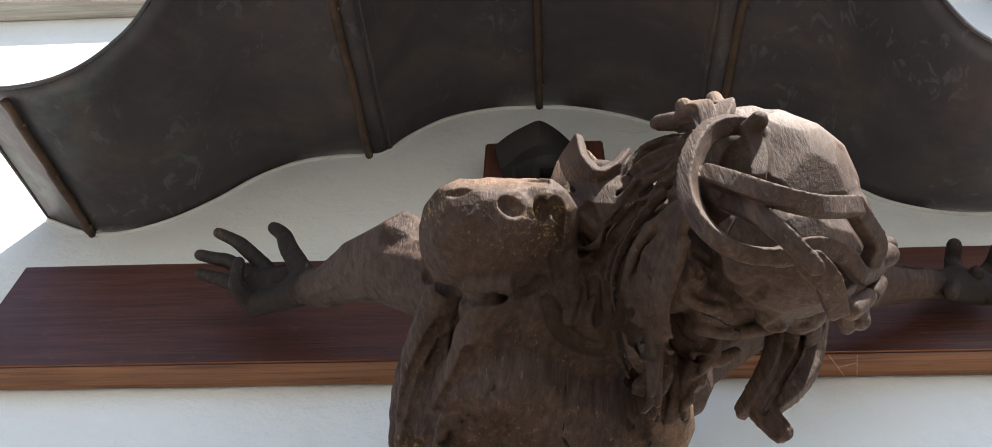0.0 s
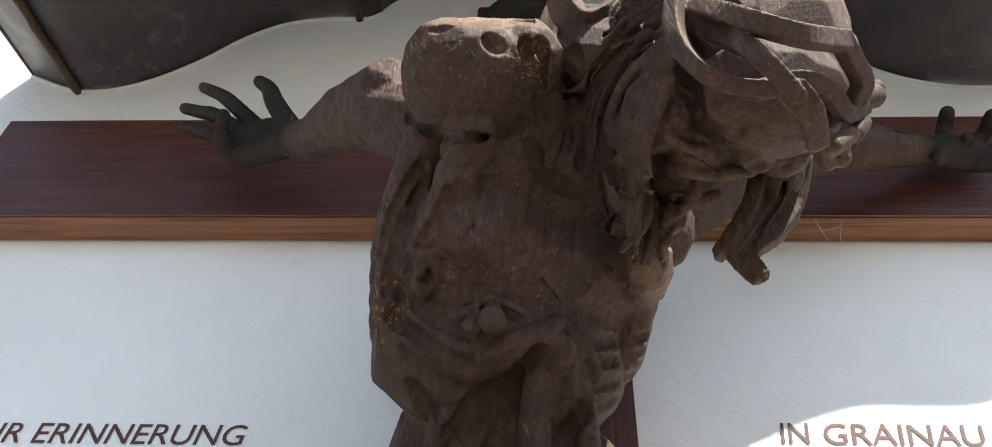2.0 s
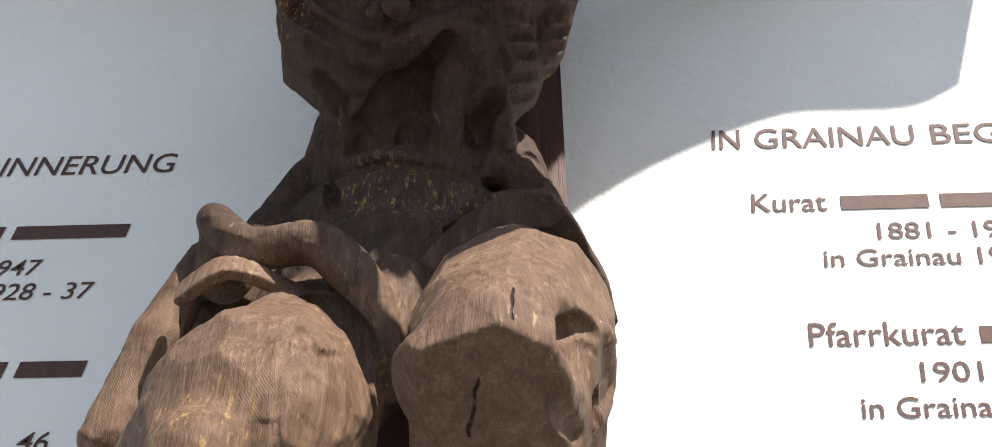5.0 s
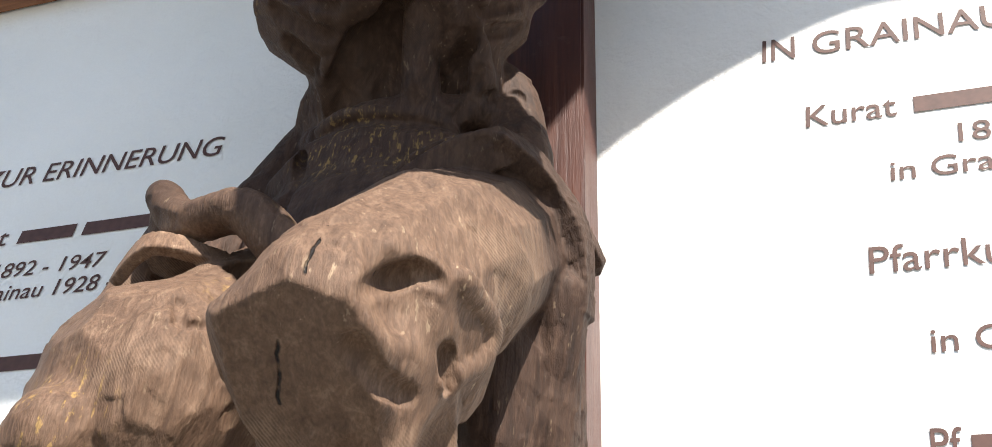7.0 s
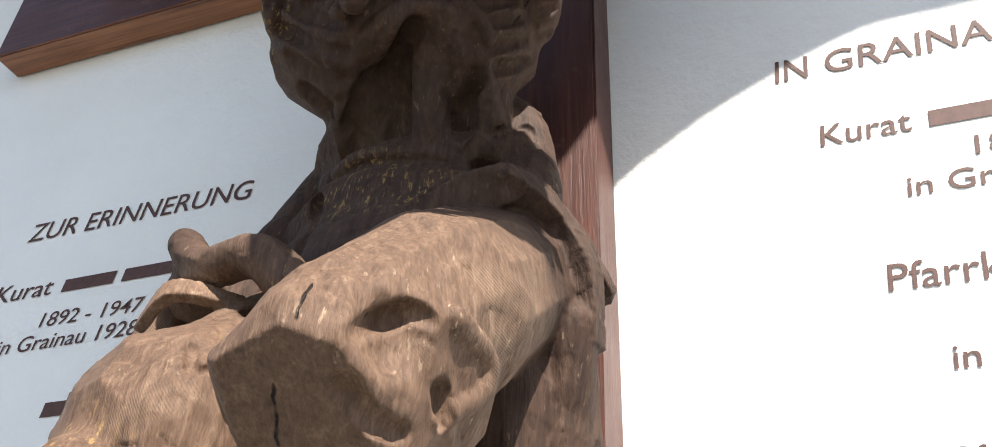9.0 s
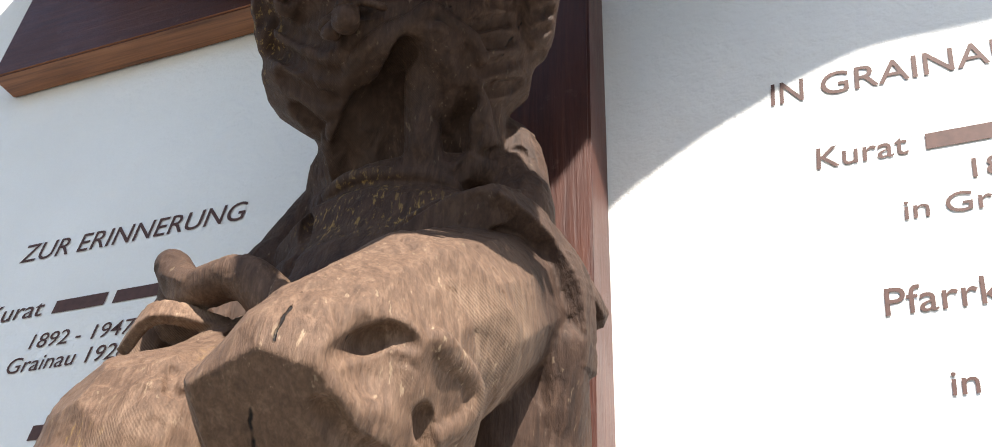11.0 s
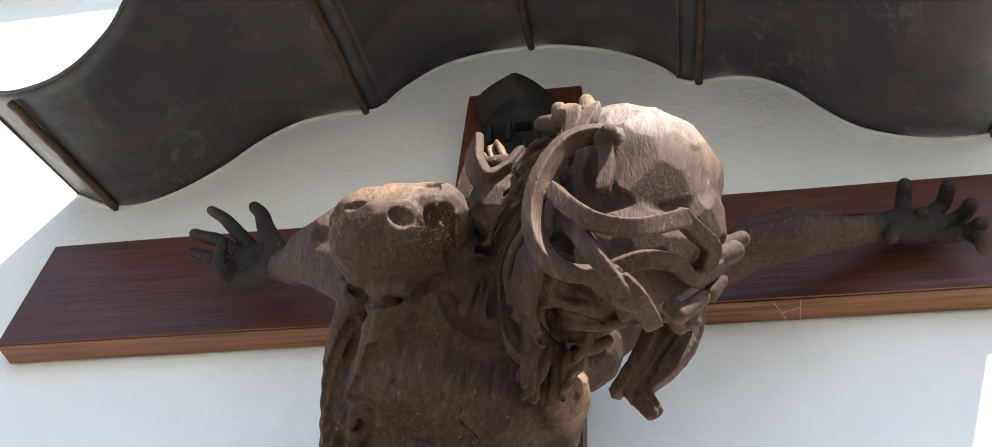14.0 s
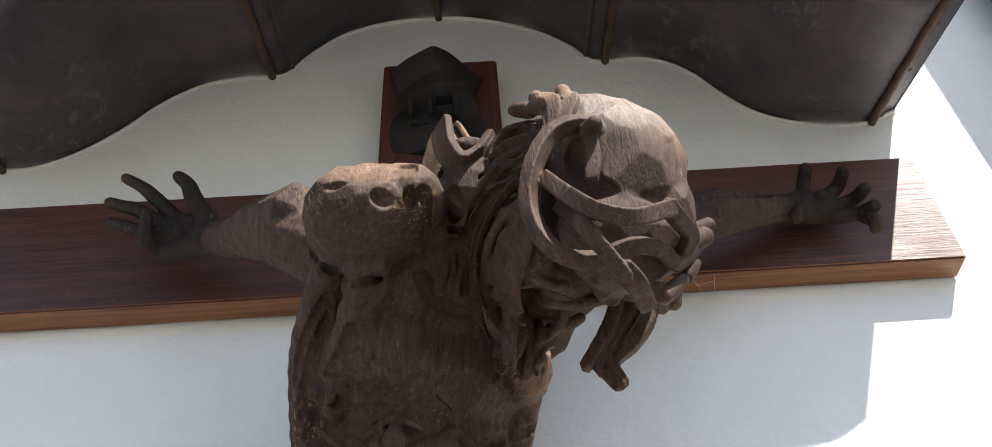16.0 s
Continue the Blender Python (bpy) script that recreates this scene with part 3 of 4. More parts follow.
def shape_figure(c):
    # trunk, its right side thrust forward
    c.bulk((-0.032, -0.345, 2.60), (0.188, 0.118, 0.120), (-14, 0, 17))
    c.bulk((-0.042, -0.290, 2.49), (0.180, 0.108, 0.130), (-12, 0, 14), 0.04)
    c.bulk((-0.062, -0.195, 2.38), (0.138, 0.092, 0.125), (0, 0, 0), 0.05)
    c.bulk((-0.045, -0.190, 2.22), (0.150, 0.100, 0.135), (0, 0, 0), 0.05)
    # breast and the straining sinews below the arms
    c.bulk((0.095, -0.325, 2.615), (0.080, 0.060, 0.072), (-10, 0, 25), 0.035)
    c.bulk((-0.070, -0.440, 2.600), (0.090, 0.062, 0.082), (-10, 0, 10), 0.035)
    strand(c, ((-0.075, -0.560, 2.66), (-0.105, -0.495, 2.60), (-0.145, -0.41, 2.50)), 0.036, 0.014, 0.022)
    strand(c, ((-0.14, -0.52, 2.70), (-0.180, -0.45, 2.62), (-0.195, -0.37, 2.50)), 0.034, 0.016, 0.014)
    strand(c, ((-0.16, -0.47, 2.74), (-0.205, -0.39, 2.64), (-0.205, -0.33, 2.50)), 0.028, 0.016, 0.010)
    strand(c, ((0.16, -0.34, 2.70), (0.160, -0.31, 2.60), (0.135, -0.26, 2.50)), 0.036, 0.018, 0.025)
    strand(c, ((-0.088, -0.535, 2.665), (-0.115, -0.490, 2.60), (-0.150, -0.430, 2.54), (-0.150, -0.385, 2.475), (-0.115, -0.385, 2.44)), 0.020, 0.012, 0.010)
    # collar bones and the pit of the throat
    strand(c, ((-0.05, -0.53, 2.70), (0.01, -0.515, 2.675), (0.055, -0.49, 2.665), (0.11, -0.44, 2.68)), 0.014, 0.012, 0.014)
    # arch of the ribs over the hollow belly
    c.bulk((-0.015, -0.350, 2.365), (0.066, 0.056, 0.085), (12, 0, 0), 0.035, True)
    strand(c, ((-0.125, -0.275, 2.345), (-0.095, -0.335, 2.395), (-0.04, -0.375, 2.43), (0.015, -0.375, 2.46), (0.055, -0.345, 2.45), (0.075, -0.30, 2.40), (0.08, -0.27, 2.34)), 0.015, 0.014, 0.012)
    c.limb([(0.012, -0.335, 2.445), (0.008, -0.285, 2.33)], [0.018, 0.024], 0.02)
    c.limb([(-0.045, -0.325, 2.41), (-0.042, -0.28, 2.34)], [0.008, 0.008], 0.02, True)
    c.bulk((0.066, -0.245, 2.375), (0.030, 0.030, 0.060), (0, 0, 0), 0.03)
    # wound with a drop
    c.bulk((-0.040, -0.415, 2.476), (0.048, 0.022, 0.009), (0, 8, 0), 0.004, True)
    strand(c, ((-0.088, -0.408, 2.464), (-0.05, -0.422, 2.482), (-0.005, -0.408, 2.470)), 0.007, 0.005, 0.004)
    c.limb([(-0.046, -0.412, 2.476), (-0.045, -0.424, 2.444)], [0.008, 0.018], 0.002)
    c.limb([(-0.066, -0.408, 2.470), (-0.072, -0.412, 2.442)], [0.007, 0.012], 0.002)
    c.bulk((-0.105, -0.450, 2.545), (0.014, 0.012, 0.012), (0, 0, 0), 0.005)
    c.bulk((0.150, -0.355, 2.605), (0.055, 0.062, 0.058), (0, 0, 20), 0.018)
    # right shoulder, arm and open palm
    c.bulk((-0.085, -0.592, 2.745), (0.092, 0.092, 0.088), (0, 0, 0), 0.012)
    c.limb([(0.0, -0.515, 2.755), (-0.09, -0.56, 2.76)], [0.075, 0.080], 0.03)
    c.bulk((-0.020, -0.600, 2.765), (0.070, 0.070, 0.062), (0, 0, 0), 0.015)
    c.plane((-0.060, -0.620, 2.822), (0.05, -0.28, 1.0), 0.11, 0.003)
    c.plane((-0.075, -0.668, 2.760), (0.04, -0.93, 0.36), 0.085, 0.0015)
    c.plane((-0.150, -0.625, 2.790), (-0.75, -0.50, 0.55), 0.06, 0.003)
    c.bulk((-0.105, -0.655, 2.815), (0.020, 0.022, 0.010), (0, 0, 20), 0.006, True)
    c.bulk((-0.010, -0.668, 2.795), (0.024, 0.024, 0.010), (0, 0, 30), 0.006, True)
    c.bulk((-0.05, -0.485, 2.68), (0.075, 0.065, 0.060), (0, 0, 0), 0.03)
    c.limb([(-0.115, -0.50, 2.735), (-0.245, -0.445, 2.860)], [0.060, 0.058], 0.008)
    c.limb([(-0.225, -0.46, 2.875), (-0.30, -0.40, 2.925), (-0.405, -0.285, 3.02)], [0.068, 0.056, 0.036], 0.010)
    strand(c, ((-0.15, -0.50, 2.70), (-0.24, -0.455, 2.80), (-0.36, -0.34, 2.935)), 0.022, 0.014, 0.006)
    strand(c, ((-0.18, -0.52, 2.77), (-0.26, -0.475, 2.85), (-0.35, -0.36, 2.955)), 0.020, 0.012, 0.005)
    strand(c, ((-0.22, -0.475, 2.895), (-0.27, -0.44, 2.93), (-0.33, -0.38, 2.98)), 0.022, 0.013, 0.006)
    c.limb([(-0.395, -0.29, 3.015), (-0.44, -0.255, 3.055)], [0.040, 0.037], 0.010)
    c.limb([(-0.44, -0.255, 3.055), (-0.53, -0.215, 3.115), (-0.575, -0.20, 3.135)], [0.038, 0.045, 0.038], 0.010, False, ((0.3, 1, 0.2), 1.7))
    c.limb([(-0.48, -0.235, 3.06), (-0.575, -0.195, 3.075)], [0.026, 0.022], 0.010)
    c.bulk((-0.525, -0.25, 3.105), (0.022, 0.018, 0.022), (0, 0, 0), 0.012, True)
    strand(c, ((-0.465, -0.245, 3.095), (-0.512, -0.262, 3.165), (-0.533, -0.266, 3.21), (-0.563, -0.262, 3.245)), 0.022, 0.012, 0.007)
    for pts in (((-0.555, -0.21, 3.155), (-0.63, -0.218, 3.235), (-0.665, -0.21, 3.275), (-0.716, -0.197, 3.322)), ((-0.57, -0.20, 3.135), (-0.65, -0.212, 3.193), (-0.69, -0.205, 3.217), (-0.735, -0.197, 3.243)),
                ((-0.575, -0.195, 3.105), (-0.65, -0.204, 3.142), (-0.715, -0.197, 3.178)), ((-0.575, -0.19, 3.075), (-0.607, -0.232, 3.085), (-0.612, -0.252, 3.142))):
        strand(c, pts, 0.017, 0.0115, 0.005)
    # left shoulder, arm and curled fingers
    c.bulk((0.180, -0.31, 2.745), (0.080, 0.075, 0.080), (0, 0, 0), 0.03)
    c.limb([(0.19, -0.29, 2.78), (0.369, -0.19, 2.99), (0.519, -0.220, 3.055)], [0.066, 0.050, 0.046], 0.02)
    c.limb([(0.510, -0.23, 3.045), (0.590, -0.225, 3.070), (0.765, -0.160, 3.140)], [0.048, 0.052, 0.030], 0.012)
    strand(c, ((0.53, -0.25, 3.085), (0.62, -0.225, 3.11), (0.77, -0.165, 3.162)), 0.014, 0.009, 0.008)
    strand(c, ((0.53, -0.25, 3.03), (0.63, -0.225, 3.055), (0.76, -0.17, 3.12)), 0.014, 0.009, 0.008)
    strand(c, ((0.52, -0.285, 3.06), (0.62, -0.268, 3.085), (0.75, -0.185, 3.143)), 0.009, 0.006, 0.008, True)
    c.limb([(0.765, -0.155, 3.14), (0.835, -0.135, 3.165), (0.885, -0.125, 3.165)], [0.032, 0.044, 0.042], 0.010, False, ((0, 1, 0), 1.4))
    for pts in (((0.84, -0.14, 3.20), (0.85, -0.140, 3.235), (0.853, -0.170, 3.252)), ((0.88, -0.13, 3.19), (0.922, -0.135, 3.218), (0.930, -0.180, 3.225)),
                ((0.895, -0.13, 3.16), (0.942, -0.145, 3.168), (0.952, -0.19, 3.155)), ((0.89, -0.13, 3.13), (0.942, -0.150, 3.12), (0.955, -0.19, 3.10)),
                ((0.945, -0.16, 3.10), (0.952, -0.175, 3.07), (0.945, -0.18, 3.045))):
        strand(c, pts, 0.017, 0.0145, 0.004)
    strand(c, ((0.815, -0.15, 3.15), (0.80, -0.165, 3.12), (0.790, -0.168, 3.098)), 0.017, 0.013, 0.006)
    c.bulk((0.865, -0.165, 3.165), (0.014, 0.016, 0.014), (0, 0, 0), 0.004)
    # neck
    c.limb([(0.04, -0.42, 2.70), (0.13, -0.50, 2.74), (0.24, -0.57, 2.74)], [0.085, 0.070, 0.075], 0.03)
    for pts in (((0.025, -0.515, 2.655), (0.045, -0.545, 2.73), (0.055, -0.555, 2.80)), ((0.055, -0.50, 2.655), (0.085, -0.54, 2.71), (0.105, -0.56, 2.79)), ((0.09, -0.47, 2.66), (0.12, -0.53, 2.70), (0.14, -0.57, 2.76))):
        strand(c, pts, 0.013, 0.012, 0.008)
    for pts in (((0.035, -0.535, 2.65), (0.065, -0.565, 2.73), (0.08, -0.575, 2.81)), ((0.075, -0.52, 2.65), (0.105, -0.56, 2.71), (0.125, -0.585, 2.79))):
        strand(c, pts, 0.010, 0.009, 0.008, True)
    # bowed head: skull, cheeks and face turned to the ground
    c.bulk((0.312, -0.642, 2.750), (0.108, 0.115, 0.142), (-18, 12, 20), 0.02)
    c.bulk((0.285, -0.655, 2.800), (0.085, 0.088, 0.096), (0, 0, 0), 0.03)
    c.limb([(0.29, -0.62, 2.675), (0.205, -0.520, 2.632)], [0.082, 0.050], 0.025)
    c.bulk((0.295, -0.660, 2.628), (0.085, 0.042, 0.026), (0, 0, 10), 0.015)
    c.limb([(0.310, -0.655, 2.605), (0.284, -0.590, 2.567)], [0.013, 0.022], 0.010)
    c.bulk((0.284, -0.578, 2.574), (0.024, 0.014, 0.012), (0, 0, 15), 0.008)
    c.bulk((0.247, -0.628, 2.590), (0.030, 0.026, 0.022), (0, 0, 20), 0.010, True)
    c.bulk((0.345, -0.610, 2.596), (0.028, 0.024, 0.020), (0, 0, 20), 0.010, True)
    c.bulk((0.249, -0.620, 2.604), (0.020, 0.014, 0.012), (0, 0, 0), 0.003)
    c.bulk((0.215, -0.570, 2.598), (0.036, 0.032, 0.022), (0, 0, 30), 0.022)
    c.bulk((0.325, -0.565, 2.600), (0.034, 0.032, 0.022), (0, 0, 0), 0.022)
    strand(c, ((0.195, -0.560, 2.580), (0.235, -0.552, 2.578), (0.285, -0.552, 2.585)), 0.010, 0.008, 0.004)
    c.limb([(0.210, -0.535, 2.578), (0.255, -0.532, 2.584)], [0.010, 0.008], 0.004, True)
    strand(c, ((0.195, -0.518, 2.578), (0.22, -0.510, 2.572), (0.245, -0.514, 2.582)), 0.011, 0.008, 0.004)
    # fine waves of hair over the cheek
    c.bulk((0.172, -0.600, 2.645), (0.036, 0.052, 0.060), (0, 0, 35), 0.02)
    for i in range(7):
        u = i / 6
        strand(c, ((0.190 - 0.01 * u, -0.700, 2.720 - 0.07 * u), (0.140 + 0.030 * u, -0.655, 2.690 - 0.075 * u), (0.112 + 0.035 * u, -0.600, 2.640 - 0.065 * u), (0.125 + 0.030 * u, -0.545, 2.595 - 0.04 * u)), 0.009, 0.006, 0.004)
    # beard
    rng = random.Random(5)
    for i in range(18):
        a = i / 17
        x, y = 0.128 + 0.080 * a, -0.545 + 0.065 * math.sin(3.1 * a) + 0.01 * a
        l = 0.075 + 0.02 * rng.random() - 0.045 * a
        strand(c, ((x + 0.01, y, 2.595), (x + rng.uniform(-0.015, 0.01), y + 0.012, 2.595 - 0.6 * l), (x - 0.015 + rng.uniform(-0.01, 0.02), y + 0.03, 2.595 - l)), 0.012, 0.005, 0.003)
    # hair: broad flat waves with deep grooves, over the cheek and back over the neck
    c.bulk((0.135, -0.575, 2.795), (0.100, 0.060, 0.075), (0, 0, 25), 0.02)
    back = (0.20, -0.50, 2.72)
    near_locks = ((((0.185, -0.700, 2.700), (0.135, -0.640, 2.685), (0.106, -0.587, 2.636), (0.113, -0.535, 2.565), (0.136, -0.503, 2.556), (0.118, -0.484, 2.550)), 0.012),
                   (((0.19, -0.68, 2.755), (0.125, -0.620, 2.735), (0.088, -0.565, 2.680), (0.092, -0.515, 2.605), (0.105, -0.487, 2.570)), 0.010),
                   (((0.215, -0.70, 2.825), (0.16, -0.662, 2.855), (0.125, -0.612, 2.858), (0.092, -0.596, 2.885), (0.066, -0.584, 2.965)), 0.019))
    far_locks = ((((0.215, -0.705, 2.797), (0.155, -0.668, 2.817), (0.105, -0.618, 2.812), (0.065, -0.590, 2.842), (0.045, -0.577, 2.895)), 0.016),
                   (((0.205, -0.70, 2.772), (0.135, -0.652, 2.782), (0.085, -0.605, 2.762), (0.055, -0.578, 2.797), (0.035, -0.557, 2.825)), 0.014),
                   (((0.20, -0.69, 2.745), (0.12, -0.628, 2.748), (0.075, -0.585, 2.718), (0.055, -0.557, 2.742)), 0.012))
    for pts, w in near_locks + far_locks:
        c.strap(pts, (w, 0.6 * w), 0.0075, back, 0.009)
        if pts[0][2] > 2.7:
            c.strap(pts, (0.0030, 0.0024), 0.0085, (0.20, -0.53, 2.72), 0.007, True)
    for i in range(7):
        u = i / 6
        line = [Vector(a).lerp(Vector(b), u) for a, b in zip(((0.18, -0.690, 2.755), (0.125, -0.624, 2.735), (0.086, -0.565, 2.680), (0.090, -0.512, 2.605)), ((0.195, -0.715, 2.670), (0.150, -0.665, 2.655), (0.125, -0.600, 2.610), (0.135, -0.540, 2.560)))]
        strand(c, [tuple(p + (p - Vector(back)).normalized() * 0.012) for p in line], 0.006, 0.0045, 0.009, True)
    # lock hanging free on the far side
    c.limb([(0.34, -0.56, 2.70), (0.345, -0.49, 2.66)], [0.050, 0.034], 0.02)
    far = (0.32, -0.20, 2.60)
    c.strap(((0.345, -0.49, 2.69), (0.335, -0.470, 2.64), (0.305, -0.457, 2.59), (0.272, -0.449, 2.550), (0.296, -0.442, 2.508)), (0.022, 0.009), 0.008, far, 0.004)
    c.strap(((0.362, -0.49, 2.69), (0.352, -0.456, 2.64), (0.324, -0.446, 2.590), (0.284, -0.440, 2.553), (0.300, -0.434, 2.515)), (0.034, 0.013), 0.007, far, 0.004)
    c.strap(((0.375, -0.49, 2.69), (0.368, -0.460, 2.645), (0.340, -0.450, 2.590), (0.305, -0.444, 2.556)), (0.015, 0.008), 0.010, far, 0.003)
    c.strap(((0.318, -0.50, 2.67), (0.300, -0.475, 2.610), (0.268, -0.460, 2.560), (0.252, -0.452, 2.540)), (0.012, 0.007), 0.011, far, 0.003)
    c.strap(((0.355, -0.50, 2.69), (0.345, -0.485, 2.63), (0.312, -0.470, 2.580), (0.280, -0.460, 2.535)), (0.003, 0.002), 0.012, far, 0.002, True)
    c.bulk((0.300, -0.655, 2.600), (0.088, 0.072, 0.070), (0, 0, 20), 0.02)
    c.bulk((0.366, -0.652, 2.668), (0.052, 0.060, 0.078), (0, 0, 0), 0.02)
    # crown of twisted flat branches
    mid = (0.29, -0.60, 2.70)
    for pts, w, t in ((((0.168, -0.705, 2.856), (0.195, -0.722, 2.834), (0.215, -0.745, 2.800), (0.214, -0.755, 2.745)), 0.014, 0.009),
                      (((0.205, -0.742, 2.832), (0.220, -0.755, 2.805), (0.218, -0.758, 2.750)), 0.012, 0.009),
                      (((0.243, -0.745, 2.826), (0.247, -0.760, 2.800), (0.232, -0.764, 2.750)), 0.013, 0.009),
                      (((0.262, -0.768, 2.720), (0.265, -0.758, 2.675), (0.258, -0.75, 2.640)), 0.011, 0.010)):
        c.strap(pts, (w, 0.9 * w), 0.72 * t, mid)
    for p, q in (((0.20, -0.735, 2.822), (0.197, -0.742, 2.834)), ((0.240, -0.745, 2.810), (0.238, -0.750, 2.835)), ((0.19, -0.72, 2.832), (0.168, -0.708, 2.850)),
                 ((0.41, -0.635, 2.630), (0.436, -0.635, 2.645)), ((0.262, -0.77, 2.715), (0.270, -0.785, 2.712)), ((0.36, -0.637, 2.520), (0.358, -0.639, 2.500))):
        c.limb([p, q], [0.014, 0.012], 0.003)
    # loin cloth
    strand(c, ((0.065, -0.195, 2.415), (0.090, -0.20, 2.38), (0.105, -0.215, 2.31), (0.120, -0.24, 2.24)), 0.032, 0.038, 0.014)
    strand(c, ((0.075, -0.22, 2.36), (0.095, -0.24, 2.30), (0.10, -0.265, 2.23)), 0.008, 0.007, 0.008, True)
    strand(c, ((-0.165, -0.20, 2.36), (-0.145, -0.240, 2.315), (-0.06, -0.280, 2.31), (0.04, -0.265, 2.315), (0.10, -0.22, 2.33)), 0.022, 0.022, 0.012)
    c.bulk((-0.055, -0.245, 2.225), (0.140, 0.075, 0.100), (-10, 0, 0), 0.025)
    c.limb([(-0.185, -0.21, 2.35), (-0.205, -0.24, 2.23), (-0.230, -0.30, 2.10)], [0.026, 0.038, 0.046], 0.014)
    c.bulk((-0.05, -0.285, 2.13), (0.135, 0.068, 0.115), (-15, 0, 0), 0.025)
    c.strap(((-0.03, -0.345, 2.06), (0.022, -0.330, 2.142), (0.058, -0.325, 2.182), (0.120, -0.310, 2.200), (0.155, -0.270, 2.165), (0.174, -0.255, 2.120), (0.172, -0.240, 2.050)), (0.027, 0.030), 0.018, (1.1, 7.5, 8.3), 0.002)
    c.limb([(0.168, -0.250, 2.055), (0.152, -0.228, 1.95), (0.142, -0.20, 1.80)], [0.034, 0.034, 0.036], 0.008)
    c.bulk((0.095, -0.27, 2.085), (0.085, 0.078, 0.090), (0, 0, 0), 0.012)
    c.bulk((0.090, -0.300, 2.070), (0.066, 0.045, 0.075), (0, 0, 0), 0.010)
    c.bulk((0.112, -0.230, 1.960), (0.056, 0.085, 0.140), (0, 0, 0), 0.012)
    c.bulk((0.098, -0.480, 1.790), (0.050, 0.080, 0.090), (25, 0, 0), 0.012)
    c.limb([(0.160, -0.20, 2.14), (0.150, -0.17, 1.97), (0.145, -0.15, 1.80)], [0.024, 0.030, 0.036], 0.012)
    c.bulk((-0.030, -0.360, 2.030), (0.050, 0.050, 0.080), (0, 0, 0), 0.02)
    c.limb([(-0.225, -0.388, 2.145), (-0.21, -0.37, 2.09)], [0.015, 0.030], 0.008)
    strand(c, ((-0.222, -0.396, 2.142), (-0.17, -0.415, 2.092), (-0.10, -0.425, 2.088), (-0.055, -0.415, 2.045), (-0.03, -0.39, 1.99)), 0.019, 0.026, 0.006)
    c.limb([(-0.240, -0.36, 2.12), (-0.268, -0.362, 2.02), (-0.290, -0.35, 1.92)], [0.018, 0.026, 0.034], 0.012)
    strand(c, ((-0.215, -0.43, 2.095), (-0.15, -0.455, 2.062), (-0.085, -0.465, 2.035), (-0.05, -0.47, 1.98)), 0.015, 0.013, 0.005, True)
    c.strap(((-0.226, -0.418, 2.040), (-0.178, -0.440, 2.052), (-0.131, -0.405, 2.050)), (0.016, 0.009), 0.006, (-0.17, 0.4, 1.75), 0.002)
    # thighs, knees and shins
    c.limb([(0.085, -0.24, 2.13), (0.098, -0.435, 1.985), (0.090, -0.522, 1.911)], [0.090, 0.087, 0.076], 0.012)
    c.bulk((0.084, -0.553, 1.870), (0.063, 0.074, 0.086), (0, 0, 0), 0.012)
    c.bulk((0.122, -0.470, 1.925), (0.052, 0.080, 0.080), (0, 0, 8), 0.012)
    c.limb([(0.088, -0.517, 1.872), (0.075, -0.38, 1.62), (0.055, -0.19, 1.36)], [0.070, 0.062, 0.046], 0.02)
    strand(c, ((0.10, -0.557, 1.842), (0.10, -0.505, 1.72), (0.08, -0.33, 1.50)), 0.024, 0.018, 0.015)
    c.limb([(0.047, -0.582, 1.862), (0.112, -0.574, 1.872)], [0.036, 0.034], 0.02)
    c.plane((0.080, -0.612, 1.862), (0.02, -0.70, -0.71), 0.120, 0.0015)
    c.bulk((0.166, -0.588, 1.887), (0.036, 0.040, 0.040), (0, 0, 25), 0.010, True)
    c.bulk((0.160, -0.505, 1.81), (0.022, 0.030, 0.045), (0, 20, 25), 0.004, True)
    c.plane((0.034, -0.600, 1.850), (-0.72, -0.45, -0.52), 0.085, 0.0015)
    c.limb([(-0.09, -0.24, 2.09), (-0.122, -0.375, 1.950), (-0.124, -0.440, 1.890)], [0.090, 0.088, 0.100], 0.010)
    c.bulk((-0.085, -0.475, 1.865), (0.055, 0.072, 0.082), (0, 0, 0), 0.010)
    c.bulk((-0.195, -0.41, 1.855), (0.056, 0.070, 0.076), (0, 0, 0), 0.004)
    c.bulk((-0.135, -0.540, 1.825), (0.036, 0.026, 0.034), (0, 0, 0), 0.006)
    c.limb([(-0.13, -0.46, 1.85), (-0.09, -0.33, 1.62), (-0.04, -0.18, 1.36)], [0.085, 0.066, 0.046], 0.02)
    c.limb([(0.055, -0.18, 1.37), (0.035, -0.27, 1.28), (0.02, -0.30, 1.23)], [0.045, 0.036, 0.022], 0.02)
    c.limb([(-0.035, -0.17, 1.37), (-0.025, -0.24, 1.27), (-0.02, -0.27, 1.22)], [0.045, 0.036, 0.022], 0.02)
    # ribs and the hollow belly
    strand(c, ((-0.184, -0.445, 2.567), (-0.129, -0.437, 2.502), (-0.071, -0.424, 2.471)), 0.0120, 0.0084, 0.005, True)
    strand(c, ((-0.186, -0.414, 2.523), (-0.129, -0.404, 2.471), (-0.077, -0.402, 2.436)), 0.0120, 0.0084, 0.005, True)
    strand(c, ((-0.181, -0.381, 2.486), (-0.118, -0.391, 2.424), (-0.075, -0.380, 2.407)), 0.0120, 0.0084, 0.005, True)
    strand(c, ((-0.162, -0.379, 2.427), (-0.118, -0.367, 2.395), (-0.086, -0.356, 2.386)), 0.0120, 0.0084, 0.005, True)
